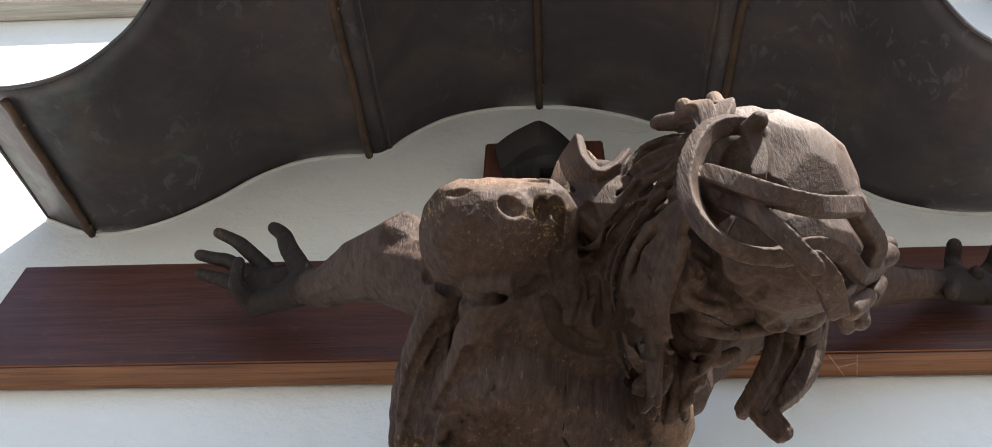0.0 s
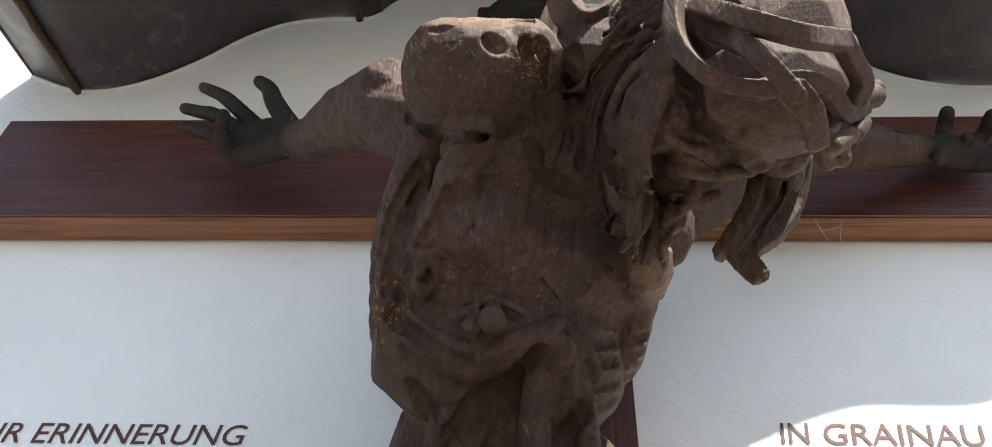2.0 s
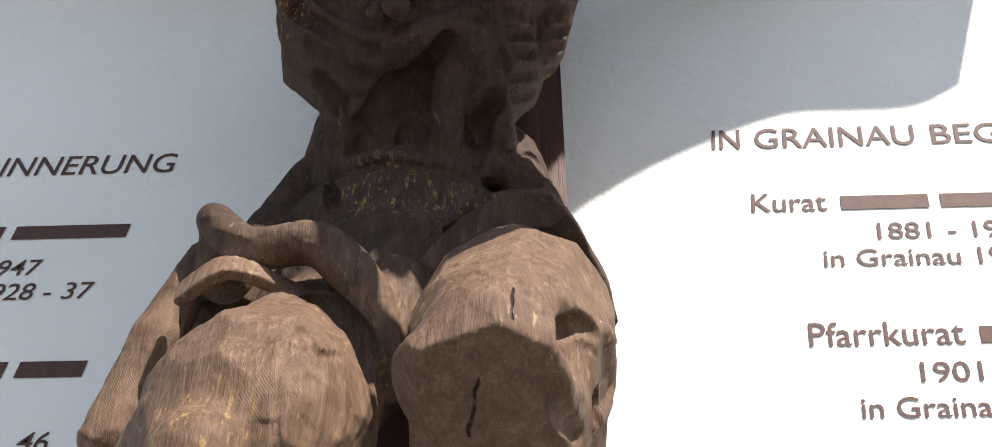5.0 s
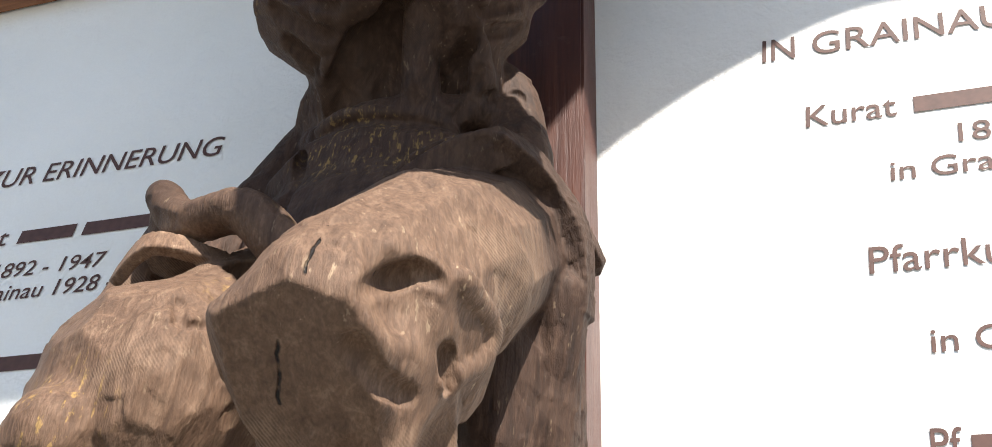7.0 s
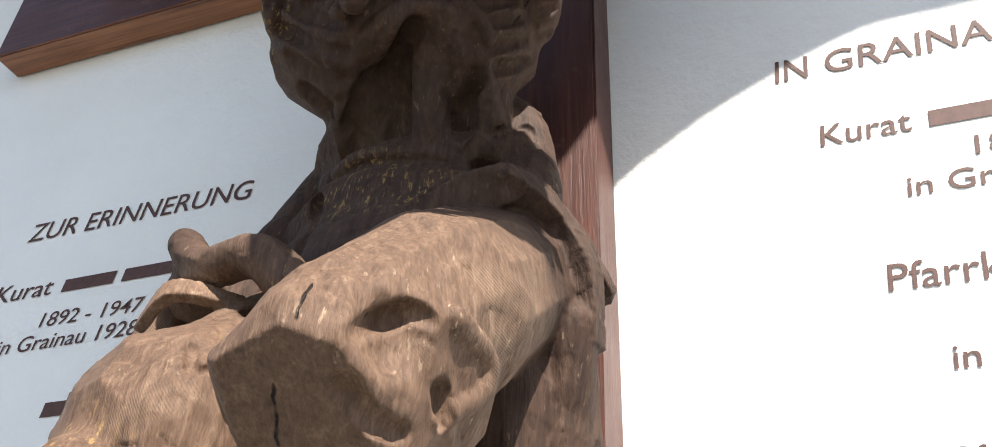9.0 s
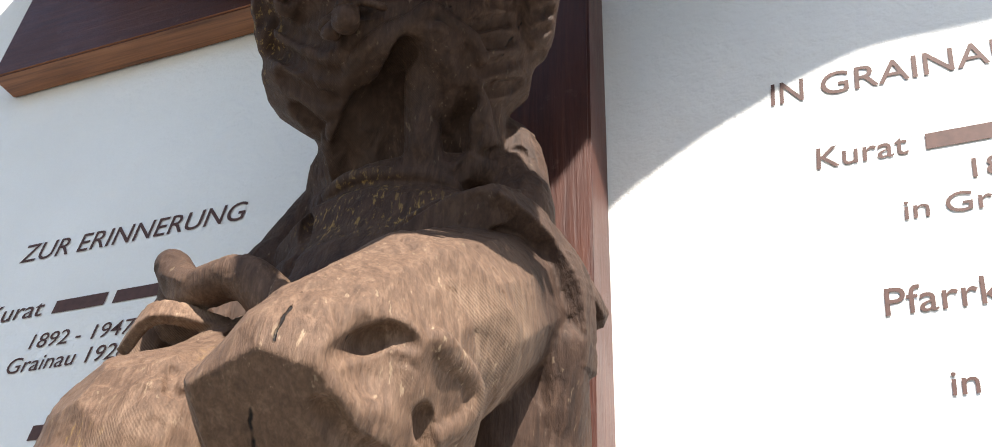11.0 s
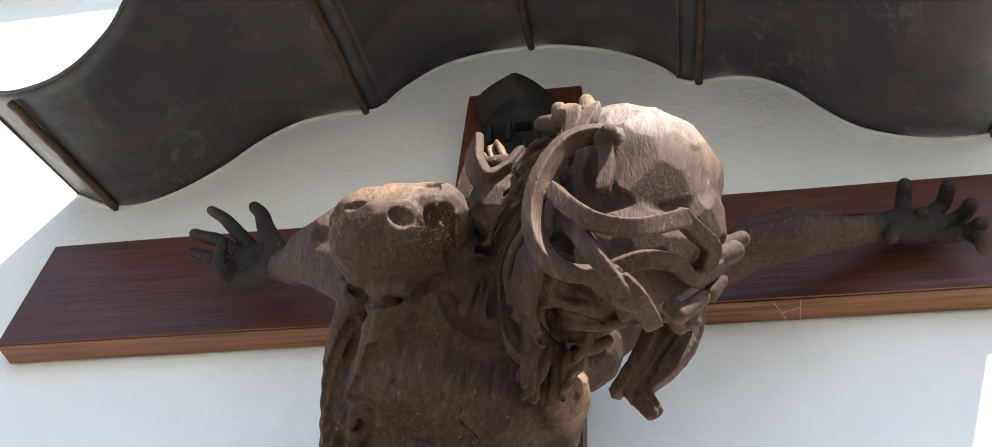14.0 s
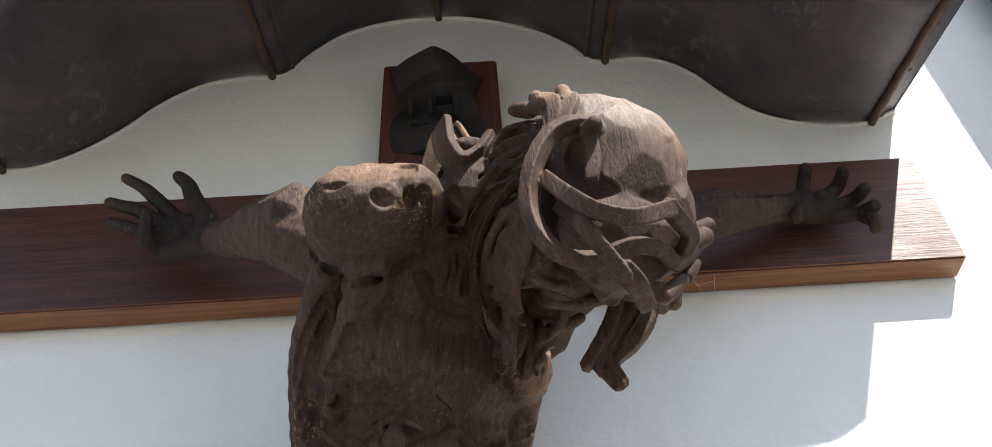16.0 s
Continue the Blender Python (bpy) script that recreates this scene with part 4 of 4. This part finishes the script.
    strand(c, ((-0.151, -0.350, 2.396), (-0.122, -0.330, 2.377), (-0.107, -0.326, 2.364)), 0.0120, 0.0084, 0.005, True)
    strand(c, ((0.081, -0.352, 2.465), (0.122, -0.320, 2.502), (0.171, -0.292, 2.531)), 0.0110, 0.0077, 0.004, True)
    strand(c, ((0.086, -0.341, 2.443), (0.127, -0.306, 2.480), (0.163, -0.283, 2.511)), 0.0110, 0.0077, 0.004, True)
    strand(c, ((0.091, -0.321, 2.420), (0.127, -0.293, 2.454), (0.151, -0.261, 2.487)), 0.0110, 0.0077, 0.004, True)
    strand(c, ((0.093, -0.294, 2.408), (0.121, -0.264, 2.438)), 0.0110, 0.0077, 0.004, True)
    strand(c, ((-0.102, -0.320, 2.369), (-0.073, -0.338, 2.406), (-0.017, -0.376, 2.431), (0.027, -0.381, 2.467), (0.040, -0.372, 2.487), (0.054, -0.364, 2.475), (0.081, -0.340, 2.458), (0.090, -0.323, 2.435)), 0.0130, 0.0091, 0.006)
    strand(c, ((0.010, -0.367, 2.434), (-0.042, -0.339, 2.426), (-0.067, -0.333, 2.387), (-0.100, -0.306, 2.348)), 0.0160, 0.0112, 0.006, True)
    strand(c, ((0.081, -0.347, 2.427), (0.076, -0.322, 2.392), (0.053, -0.282, 2.371), (0.047, -0.295, 2.318)), 0.0150, 0.0105, 0.006, True)
    strand(c, ((-0.018, -0.328, 2.429), (-0.031, -0.304, 2.389), (-0.048, -0.280, 2.346)), 0.0120, 0.0084, 0.006, True)
    strand(c, ((0.048, -0.365, 2.451), (0.028, -0.324, 2.412), (0.008, -0.304, 2.331)), 0.0140, 0.0098, 0.008)
    strand(c, ((-0.055, -0.441, 2.436), (-0.116, -0.401, 2.437), (-0.105, -0.359, 2.383)), 0.0060, 0.0042, 0.004, True)
    # loin cloth folds
    strand(c, ((-0.120, -0.280, 2.295), (-0.085, -0.294, 2.307), (-0.031, -0.297, 2.301), (0.026, -0.280, 2.296), (0.044, -0.267, 2.285)), 0.0120, 0.0084, 0.005)
    strand(c, ((-0.136, -0.296, 2.351), (-0.135, -0.277, 2.305), (-0.119, -0.318, 2.216), (-0.115, -0.345, 2.145)), 0.0120, 0.0084, 0.003, True)
    strand(c, ((0.024, -0.351, 2.153), (0.055, -0.347, 2.175)), 0.0080, 0.0056, 0.001, True)
    strand(c, ((0.087, -0.270, 2.327), (0.114, -0.242, 2.354), (0.133, -0.250, 2.310)), 0.0070, 0.0049, 0.001, True)
    strand(c, ((0.057, -0.278, 2.297), (0.073, -0.285, 2.331), (0.083, -0.295, 2.352)), 0.0090, 0.0063, 0.003, True)
    # breast and flank
    strand(c, ((0.199, -0.477, 2.545), (0.188, -0.396, 2.579)), 0.0100, 0.0070, 0.002, True)
    strand(c, ((-0.081, -0.575, 2.630), (-0.094, -0.538, 2.604), (-0.112, -0.505, 2.578), (-0.131, -0.474, 2.549), (-0.143, -0.438, 2.513)), 0.0120, 0.0084, 0.004)
    strand(c, ((-0.115, -0.559, 2.631), (-0.144, -0.491, 2.634), (-0.167, -0.459, 2.592), (-0.175, -0.434, 2.532)), 0.0130, 0.0091, 0.002, True)
    strand(c, ((-0.102, -0.520, 2.580), (-0.125, -0.495, 2.558), (-0.152, -0.453, 2.536), (-0.166, -0.420, 2.503)), 0.0130, 0.0091, 0.002, True)
    strand(c, ((-0.147, -0.511, 2.644), (-0.185, -0.473, 2.602), (-0.206, -0.430, 2.558)), 0.0130, 0.0091, 0.002, True)
    strand(c, ((-0.169, -0.468, 2.600), (-0.187, -0.438, 2.552), (-0.192, -0.404, 2.513)), 0.0130, 0.0091, 0.002, True)
    strand(c, ((-0.174, -0.533, 2.733), (-0.134, -0.549, 2.677), (-0.082, -0.577, 2.624), (-0.030, -0.552, 2.671), (-0.003, -0.560, 2.685)), 0.0100, 0.0070, 0.002, True)
    strand(c, ((0.005, -0.535, 2.664), (0.021, -0.495, 2.648), (0.057, -0.479, 2.634), (0.084, -0.471, 2.636)), 0.0140, 0.0098, 0.003, True)
    strand(c, ((0.018, -0.648, 2.737), (0.014, -0.584, 2.711), (0.025, -0.533, 2.665)), 0.0120, 0.0084, 0.002, True)
    strand(c, ((0.060, -0.625, 2.758), (0.074, -0.595, 2.710), (0.067, -0.538, 2.701), (0.070, -0.508, 2.654)), 0.0120, 0.0084, 0.002, True)
    strand(c, ((0.095, -0.599, 2.734), (0.084, -0.554, 2.709), (0.087, -0.531, 2.639), (0.086, -0.474, 2.641)), 0.0120, 0.0084, 0.002, True)
    # locks of hair
    strand(c, ((0.166, -0.740, 2.595), (0.137, -0.649, 2.663), (0.115, -0.606, 2.641), (0.109, -0.568, 2.607), (0.135, -0.464, 2.659)), 0.0075, 0.0052, 0.0015, True)
    strand(c, ((0.155, -0.673, 2.686), (0.122, -0.589, 2.722), (0.102, -0.545, 2.702), (0.098, -0.512, 2.659), (0.112, -0.454, 2.644)), 0.0075, 0.0052, 0.0015, True)
    strand(c, ((0.132, -0.632, 2.752), (0.100, -0.599, 2.734), (0.079, -0.549, 2.698), (0.071, -0.508, 2.652)), 0.0075, 0.0052, 0.0015, True)
    strand(c, ((0.178, -0.748, 2.583), (0.180, -0.685, 2.626), (0.190, -0.645, 2.626), (0.209, -0.633, 2.620)), 0.0075, 0.0052, 0.0015, True)
    strand(c, ((0.197, -0.709, 2.825), (0.167, -0.682, 2.828), (0.139, -0.653, 2.841), (0.116, -0.645, 2.791)), 0.0075, 0.0052, 0.0015, True)
    strand(c, ((0.179, -0.756, 2.694), (0.166, -0.691, 2.769), (0.142, -0.671, 2.770), (0.125, -0.643, 2.762)), 0.0075, 0.0052, 0.0015, True)
    strand(c, ((0.175, -0.752, 2.649), (0.169, -0.678, 2.736), (0.147, -0.655, 2.755), (0.115, -0.636, 2.756)), 0.0075, 0.0052, 0.0015, True)
    strand(c, ((0.175, -0.750, 2.611), (0.164, -0.683, 2.694), (0.138, -0.640, 2.732)), 0.0075, 0.0052, 0.0015, True)
    strand(c, ((0.135, -0.578, 2.573), (0.150, -0.563, 2.553), (0.182, -0.500, 2.590), (0.199, -0.521, 2.565)), 0.0075, 0.0052, 0.0015, True)
    strand(c, ((0.162, -0.540, 2.611), (0.180, -0.529, 2.587), (0.205, -0.528, 2.575)), 0.0075, 0.0052, 0.0015, True)
    strand(c, ((0.170, -0.684, 2.673), (0.128, -0.634, 2.671), (0.108, -0.593, 2.647), (0.108, -0.513, 2.665), (0.121, -0.459, 2.654), (0.120, -0.517, 2.552)), 0.0090, 0.0063, 0.002)
    strand(c, ((0.170, -0.736, 2.583), (0.171, -0.678, 2.628), (0.180, -0.641, 2.623), (0.195, -0.630, 2.608)), 0.0070, 0.0049, 0.002)
    # face
    strand(c, ((0.185, -0.619, 2.587), (0.219, -0.597, 2.582), (0.244, -0.623, 2.556), (0.253, -0.659, 2.538)), 0.0090, 0.0063, 0.003, True)
    strand(c, ((0.213, -0.616, 2.609), (0.231, -0.638, 2.559), (0.248, -0.667, 2.540)), 0.0090, 0.0063, 0.003, True)
    strand(c, ((0.271, -0.577, 2.548), (0.289, -0.599, 2.542), (0.322, -0.563, 2.574), (0.334, -0.598, 2.555)), 0.0090, 0.0063, 0.003, True)
    strand(c, ((0.173, -0.603, 2.589), (0.207, -0.589, 2.584), (0.243, -0.589, 2.594), (0.261, -0.615, 2.560)), 0.0080, 0.0056, 0.002)
    # knees
    strand(c, ((0.138, -0.606, 1.876), (0.134, -0.572, 1.904), (0.148, -0.562, 1.913), (0.167, -0.554, 1.909)), 0.0100, 0.0070, 0.003, True)
    strand(c, ((0.165, -0.527, 1.921), (0.169, -0.473, 1.913), (0.164, -0.479, 1.884), (0.152, -0.520, 1.850)), 0.0130, 0.0091, 0.003)
    strand(c, ((0.160, -0.523, 1.868), (0.158, -0.515, 1.851)), 0.0110, 0.0077, 0.002, True)
    strand(c, ((0.125, -0.596, 1.843), (0.137, -0.577, 1.829), (0.146, -0.547, 1.831)), 0.0120, 0.0084, 0.002, True)
    strand(c, ((-0.076, -0.511, 1.944), (-0.060, -0.522, 1.916), (-0.046, -0.491, 1.929)), 0.0060, 0.0042, 0.002, True)
    # shadowed hollows between skull and crown
    strand(c, ((0.248, -0.735, 2.712), (0.232, -0.735, 2.646)), 0.03, 0.026, 0.002, True)
    strand(c, ((0.233, -0.745, 2.597), (0.268, -0.755, 2.548), (0.330, -0.735, 2.559)), 0.016, 0.014, 0.002, True)
    strand(c, ((0.218, -0.735, 2.567), (0.241, -0.740, 2.508)), 0.016, 0.014, 0.002, True)
    # crown of twisted flat branches
    c.strap(((0.283, -0.742, 2.735), (0.272, -0.755, 2.741), (0.241, -0.768, 2.733), (0.207, -0.772, 2.707), (0.180, -0.768, 2.654), (0.169, -0.757, 2.602), (0.174, -0.750, 2.553), (0.193, -0.745, 2.514), (0.222, -0.738, 2.500), (0.263, -0.728, 2.508)), (0.011, 0.009), 0.012, (0.29, -0.6, 2.7))
    c.strap(((0.195, -0.760, 2.629), (0.218, -0.782, 2.574), (0.253, -0.792, 2.530), (0.298, -0.780, 2.528), (0.353, -0.748, 2.572)), (0.0115, 0.0115), 0.009, (0.29, -0.6, 2.7))
    c.strap(((0.355, -0.745, 2.577), (0.370, -0.722, 2.576), (0.389, -0.692, 2.575), (0.383, -0.675, 2.564)), (0.0115, 0.01), 0.009, (0.29, -0.6, 2.7))
    c.strap(((0.212, -0.752, 2.583), (0.232, -0.770, 2.531), (0.252, -0.772, 2.487), (0.275, -0.760, 2.452)), (0.012, 0.009), 0.008, (0.29, -0.6, 2.7))
    c.strap(((0.277, -0.755, 2.458), (0.293, -0.738, 2.450), (0.308, -0.700, 2.449)), (0.016, 0.011), 0.007, (0.29, -0.6, 2.7))
    c.strap(((0.261, -0.725, 2.512), (0.304, -0.722, 2.532), (0.342, -0.700, 2.542), (0.366, -0.672, 2.541), (0.403, -0.650, 2.586)), (0.012, 0.009), 0.008, (0.29, -0.6, 2.7))
    strand(c, ((0.401, -0.655, 2.592), (0.421, -0.648, 2.610)), 0.013, 0.015, 0.002, False)
    strand(c, ((0.385, -0.640, 2.544), (0.402, -0.640, 2.567)), 0.011, 0.008, 0.002, False)
    strand(c, ((0.335, -0.660, 2.505), (0.342, -0.635, 2.495)), 0.013, 0.01, 0.002, False)
    strand(c, ((0.343, -0.660, 2.494), (0.374, -0.650, 2.529)), 0.012, 0.01, 0.002, False)
    # shell-shaped fold on the nape
    c.bulk((0.087, -0.600, 2.886), (0.036, 0.024, 0.02), (0, 0, 0), 0.004, False)
    c.strap(((0.044, -0.635, 2.905), (0.052, -0.635, 2.850), (0.077, -0.635, 2.808), (0.108, -0.635, 2.827), (0.128, -0.635, 2.864)), (0.026, 0.02), 0.007, (0.088, -0.605, 2.95))
    c.strap(((0.019, -0.560, 2.830), (0.026, -0.575, 2.885), (0.039, -0.590, 2.930)), (0.018, 0.016), 0.01, (0.09, -0.35, 2.8))
    c.strap(((0.114, -0.630, 2.797), (0.130, -0.645, 2.837), (0.168, -0.665, 2.855), (0.200, -0.700, 2.807)), (0.014, 0.012), 0.009, (0.2, -0.5, 2.72))
    # gap between the knees
    strand(c, ((-0.094, -0.410, 2.028), (-0.054, -0.420, 1.980), (-0.023, -0.440, 1.918)), 0.02, 0.02, 0.003, True)
    # hollows in the shoulder
    c.bulk((-0.117, -0.683, 2.732), (0.024, 0.014, 0.011), (0, -12, 0), 0.002, True)
    c.bulk((-0.038, -0.672, 2.707), (0.024, 0.02, 0.018), (0, 15, 0), 0.002, True)
    c.bulk((-0.003, -0.650, 2.726), (0.012, 0.02, 0.016), (0, 0, 0), 0.002, True)
    # board-like edge of the loin cloth
    c.strap(((0.015, -0.372, 2.086), (0.048, -0.362, 2.135), (0.083, -0.350, 2.172), (0.122, -0.338, 2.191)), (0.022, 0.022), 0.012, (1.1, 7.5, 8.3))
    c.strap(((0.122, -0.338, 2.191), (0.149, -0.298, 2.177), (0.172, -0.250, 2.152), (0.188, -0.215, 2.116)), (0.022, 0.024), 0.012, (1.1, 7.5, 8.3))


def carve_figure():
    lo, hi, step, size = np.array((-0.80, -0.84, 1.18)), np.array((1.02, -0.06, 3.36)), 0.0025, 200
    total = np.ceil((hi - lo) / step).astype(int)
    verts, keys, quads, count = [], [], [], 0
    for i in range(1, total[0], size):
        for j in range(1, total[1], size):
            for k in range(1, total[2], size):
                first = np.array((i, j, k))
                c = Carving(lo, step, first, np.minimum(first + size, total))
                shape_figure(c)
                if c.d.min() >= 0:
                    continue
                v, key, q = c.skin()
                verts.append(v), keys.append(key), quads.append(q + count)
                count += len(v)
    _, pick, same = np.unique(np.concatenate(keys), return_index=True, return_inverse=True)
    v, q = np.concatenate(verts)[pick], same.ravel()[np.concatenate(quads)]
    used, q = np.unique(q, return_inverse=True)
    v, q = v[used], q.reshape(-1, 4)
    me = bpy.data.meshes.new("statue")
    me.vertices.add(len(v))
    me.vertices.foreach_set("co", v.astype(np.float32).ravel())
    me.loops.add(q.size)
    me.loops.foreach_set("vertex_index", q.astype(np.int32).ravel())
    me.polygons.add(len(q))
    me.polygons.foreach_set("loop_start", np.arange(0, q.size, 4, dtype=np.int32))
    me.update(calc_edges=True)
    nor = np.empty(len(v) * 3, np.float32)
    me.vertices.foreach_get("normal", nor)
    nor = nor.reshape(-1, 3)
    # the crown, hair and hands are cut finely, the body in broad strokes
    fine = np.clip(((v[:, 0] > 0.02) & (v[:, 1] < -0.50) & (v[:, 2] > 2.46)).astype(float) + (np.abs(v[:, 0] + 0.02) > 0.46), 0, 1)
    v = v + nor * (chiselled(v, 0.024, 0.0006, 8) * (1 - 0.8 * fine))[:, None]
    me.vertices.foreach_set("co", v.astype(np.float32).ravel())
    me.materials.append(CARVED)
    me.polygons.foreach_set("use_smooth", np.ones(len(q), bool))
    me.update()
    return new("statue", me)


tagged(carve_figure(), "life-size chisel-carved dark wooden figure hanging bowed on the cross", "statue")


# ---- scroll above the figure ----
def scroll_board():
    bm = bmesh.new()
    n, m = 22, 26
    rows = []
    for j in range(m + 1):
        t = j / m
        row = []
        for i in range(n + 1):
            s = 2 * i / n - 1
            w = 0.112 + 0.012 * math.sin(7 * t)
            top = 0.30 + 0.035 * (1 - abs(s + 0.1)) if t > 0.8 else 0.30
            z = 3.465 + t * top + 0.008 * math.sin(5 * s + 6 * t)
            y = -0.112 - 0.020 * math.cos(2.2 * s) - 0.014 * math.sin(9 * t + 2 * s) - 0.055 * max(0.0, t - 0.72) / 0.28 * (1 - 0.6 * abs(s))
            row.append((s * w, y, z))
        rows.append(row)
    f = [[bm.verts.new(p) for p in r] for r in rows]
    b = [[bm.verts.new((p[0], min(p[1] + 0.022, -0.099), p[2])) for p in r] for r in rows]
    for j in range(m):
        for i in range(n):
            bm.faces.new((f[j][i], f[j][i + 1], f[j + 1][i + 1], f[j + 1][i]))
            bm.faces.new((b[j][i], b[j + 1][i], b[j + 1][i + 1], b[j][i + 1]))
    for j in range(m):
        for i in (0, n):
            bm.faces.new((f[j][i], f[j + 1][i], b[j + 1][i], b[j][i]))
    for i in range(n):
        for j in (0, m):
            bm.faces.new((f[j][i], b[j][i], b[j][i + 1], f[j][i + 1]))
    bmesh.ops.recalc_face_normals(bm, faces=bm.faces)
    return bm


scroll = tagged(part("title_scroll", scroll_board(), DARKOAK, smooth=False), "dark carved wooden scroll board on the cross head", "scroll")
for k, (x, z, w, h) in enumerate(((-0.065, 3.60, 0.012, 0.075), (-0.015, 3.60, 0.012, 0.08), (0.02, 3.635, 0.045, 0.012), (0.055, 3.59, 0.012, 0.085), (-0.04, 3.53, 0.05, 0.012), (0.03, 3.53, 0.012, 0.05))):
    part("raised_stroke", box(x - w / 2, x + w / 2, -0.152, -0.120, z - h / 2, z + h / 2, 0.003), DARKOAK, scroll)

# ---- drain pipe ----
drain = empty("drainpipe", "grey zinc drainpipe running up the white wall", "drainpipe")
part("pipe", tube([(1.705, -0.10, 0.05 + 0.5 * k) for k in range(11)], 0.052, 20), PIPE, drain, "", True)
for z in (1.2, 3.0, 4.45):
    part("bracket", tube([(1.705, -0.10, z), (1.705, -0.10, z + 0.03)], 0.058, 20), PIPE, drain)

# ---- lettering painted on the wall ----


def lettering(name, text, x0, x1, z, height, label, shear=0.12):
    cu = bpy.data.curves.new(name, "FONT")
    cu.body, cu.size, cu.shear, cu.extrude, cu.offset = text, 1.0, shear, 0.0, 0.004
    cu.resolution_u = 4
    ob = new(name, cu)
    bpy.context.view_layer.update()
    me = bpy.data.meshes.new_from_object(ob.evaluated_get(bpy.context.evaluated_depsgraph_get()))
    bpy.data.objects.remove(ob)
    bm = bmesh.new()
    bm.from_mesh(me)
    bmesh.ops.remove_doubles(bm, verts=bm.verts, dist=0.0005)
    lo, hi = min(v.co.x for v in bm.verts), max(v.co.x for v in bm.verts)
    for v in bm.verts:
        v.co = (x0 + (v.co.x - lo) * (x1 - x0) / (hi - lo), -0.0016, z + v.co.y * height / 0.70)
    # one part for each letter
    left, glyphs = set(bm.faces), []
    while left:
        todo, got = [left.pop()], []
        while todo:
            f = todo.pop()
            got.append(f)
            for e in f.edges:
                for g in e.link_faces:
                    if g in left:
                        left.discard(g)
                        todo.append(g)
        a, b = min(v.co.x for f in got for v in f.verts), max(v.co.x for f in got for v in f.verts)
        for g in glyphs:
            if min(b, g[1]) - max(a, g[0]) > 0.6 * min(b - a, g[1] - g[0]):
                g[0], g[1] = min(a, g[0]), max(b, g[1])
                g[2].extend(got)
                break
        else:
            glyphs.append([a, b, got])
    line = tagged(new(name), label, "lettering", "painted lines on the wall")
    for a, b, faces in sorted(glyphs, key=lambda g: g[0]):
        one, made = bmesh.new(), {}
        for f in faces:
            for v in f.verts:
                if v not in made:
                    made[v] = one.verts.new(v.co)
            one.faces.new([made[v] for v in f.verts])
        part("letter", one, PAINT, line)
    bm.free()
    return line


def bars(x0, x1, z, height, widths):
    """Plain bars in place of a written name."""
    x = x0
    for w in widths:
        lean = 0.12 * height
        bm = bmesh.new()
        low = min(x + w, x1)
        pts = ((x, z), (low, z), (low + lean, z + height), (x + lean, z + height))
        bm.faces.new([bm.verts.new((p, -0.0016, q)) for p, q in pts])
        tagged(part("painted_bar", bm, PAINT), "plain dark brown painted bar on white plaster", "lettering", "painted bars on the wall")
        x += w + 0.018


L, W = "dark brown painted words on the white wall", "dark brown painted dates on the white wall"
lettering("inscription", "ZUR ERINNERUNG", -0.985, -0.482, 2.540, 0.041, "dark brown heading ZUR ERINNERUNG painted on white plaster")
lettering("inscription", "Kurat", -1.01, -0.875, 2.408, 0.036, L)
bars(-0.852, -0.532, 2.408, 0.026, (0.115, 0.187))
lettering("inscription", "1892 - 1947", -0.875, -0.652, 2.340, 0.029, W)
lettering("inscription", "in Grainau 1928 - 37", -0.955, -0.558, 2.295, 0.030, W)
bars(-0.80, -0.534, 2.163, 0.026, (0.145, 0.100))
lettering("inscription", "46", -0.600, -0.556, 2.052, 0.028, W)
bars(-0.80, -0.62, 2.052, 0.018, (0.16,))
for word, x0, x1 in (("IN", 0.413, 0.463), ("GRAINAU", 0.485, 0.747), ("BEG", 0.769, 0.885)):
    lettering("inscription", word, x0, x1, 2.556, 0.042, "dark brown heading word painted on white plaster")
bars(0.90, 1.16, 2.555, 0.03, (0.22,))
lettering("inscription", "Kurat", 0.457, 0.575, 2.426, 0.036, L)
bars(0.595, 0.90, 2.427, 0.026, (0.135, 0.17))
lettering("inscription", "1881 - 192", 0.638, 0.845, 2.370, 0.030, W)
lettering("inscription", "in Grainau 19", 0.548, 0.815, 2.322, 0.030, W)
lettering("inscription", "Pfarrkurat", 0.500, 0.718, 2.189, 0.038, L)
bars(0.738, 1.00, 2.190, 0.026, (0.12, 0.12))
lettering("inscription", "1901 -", 0.640, 0.765, 2.132, 0.030, W)
lettering("inscription", "in Grainau", 0.549, 0.745, 2.080, 0.030, L)
lettering("inscription", "Pf", 0.525, 0.560, 1.955, 0.036, L)
bars(0.565, 0.80, 1.955, 0.026, (0.10, 0.10))

# ---- small things ----
web = bmesh.new()
for a, b in (((0.556, -0.066, 3.042), (0.603, -0.018, 2.982)), ((0.612, -0.066, 3.042), (0.603, -0.018, 2.982)), ((0.603, -0.018, 2.982), (0.611, -0.002, 2.953)),
             ((0.571, -0.050, 3.021), (0.610, -0.055, 3.029))):
    piece = tube([a, b], 0.0003, 4)
    made = {v: web.verts.new(v.co) for v in piece.verts}
    for f in piece.faces:
        web.faces.new([made[v] for v in f.verts])
    piece.free()
tagged(part("cobweb", web, SEALANT), "fine pale cobweb under the crossbar", "cobweb")
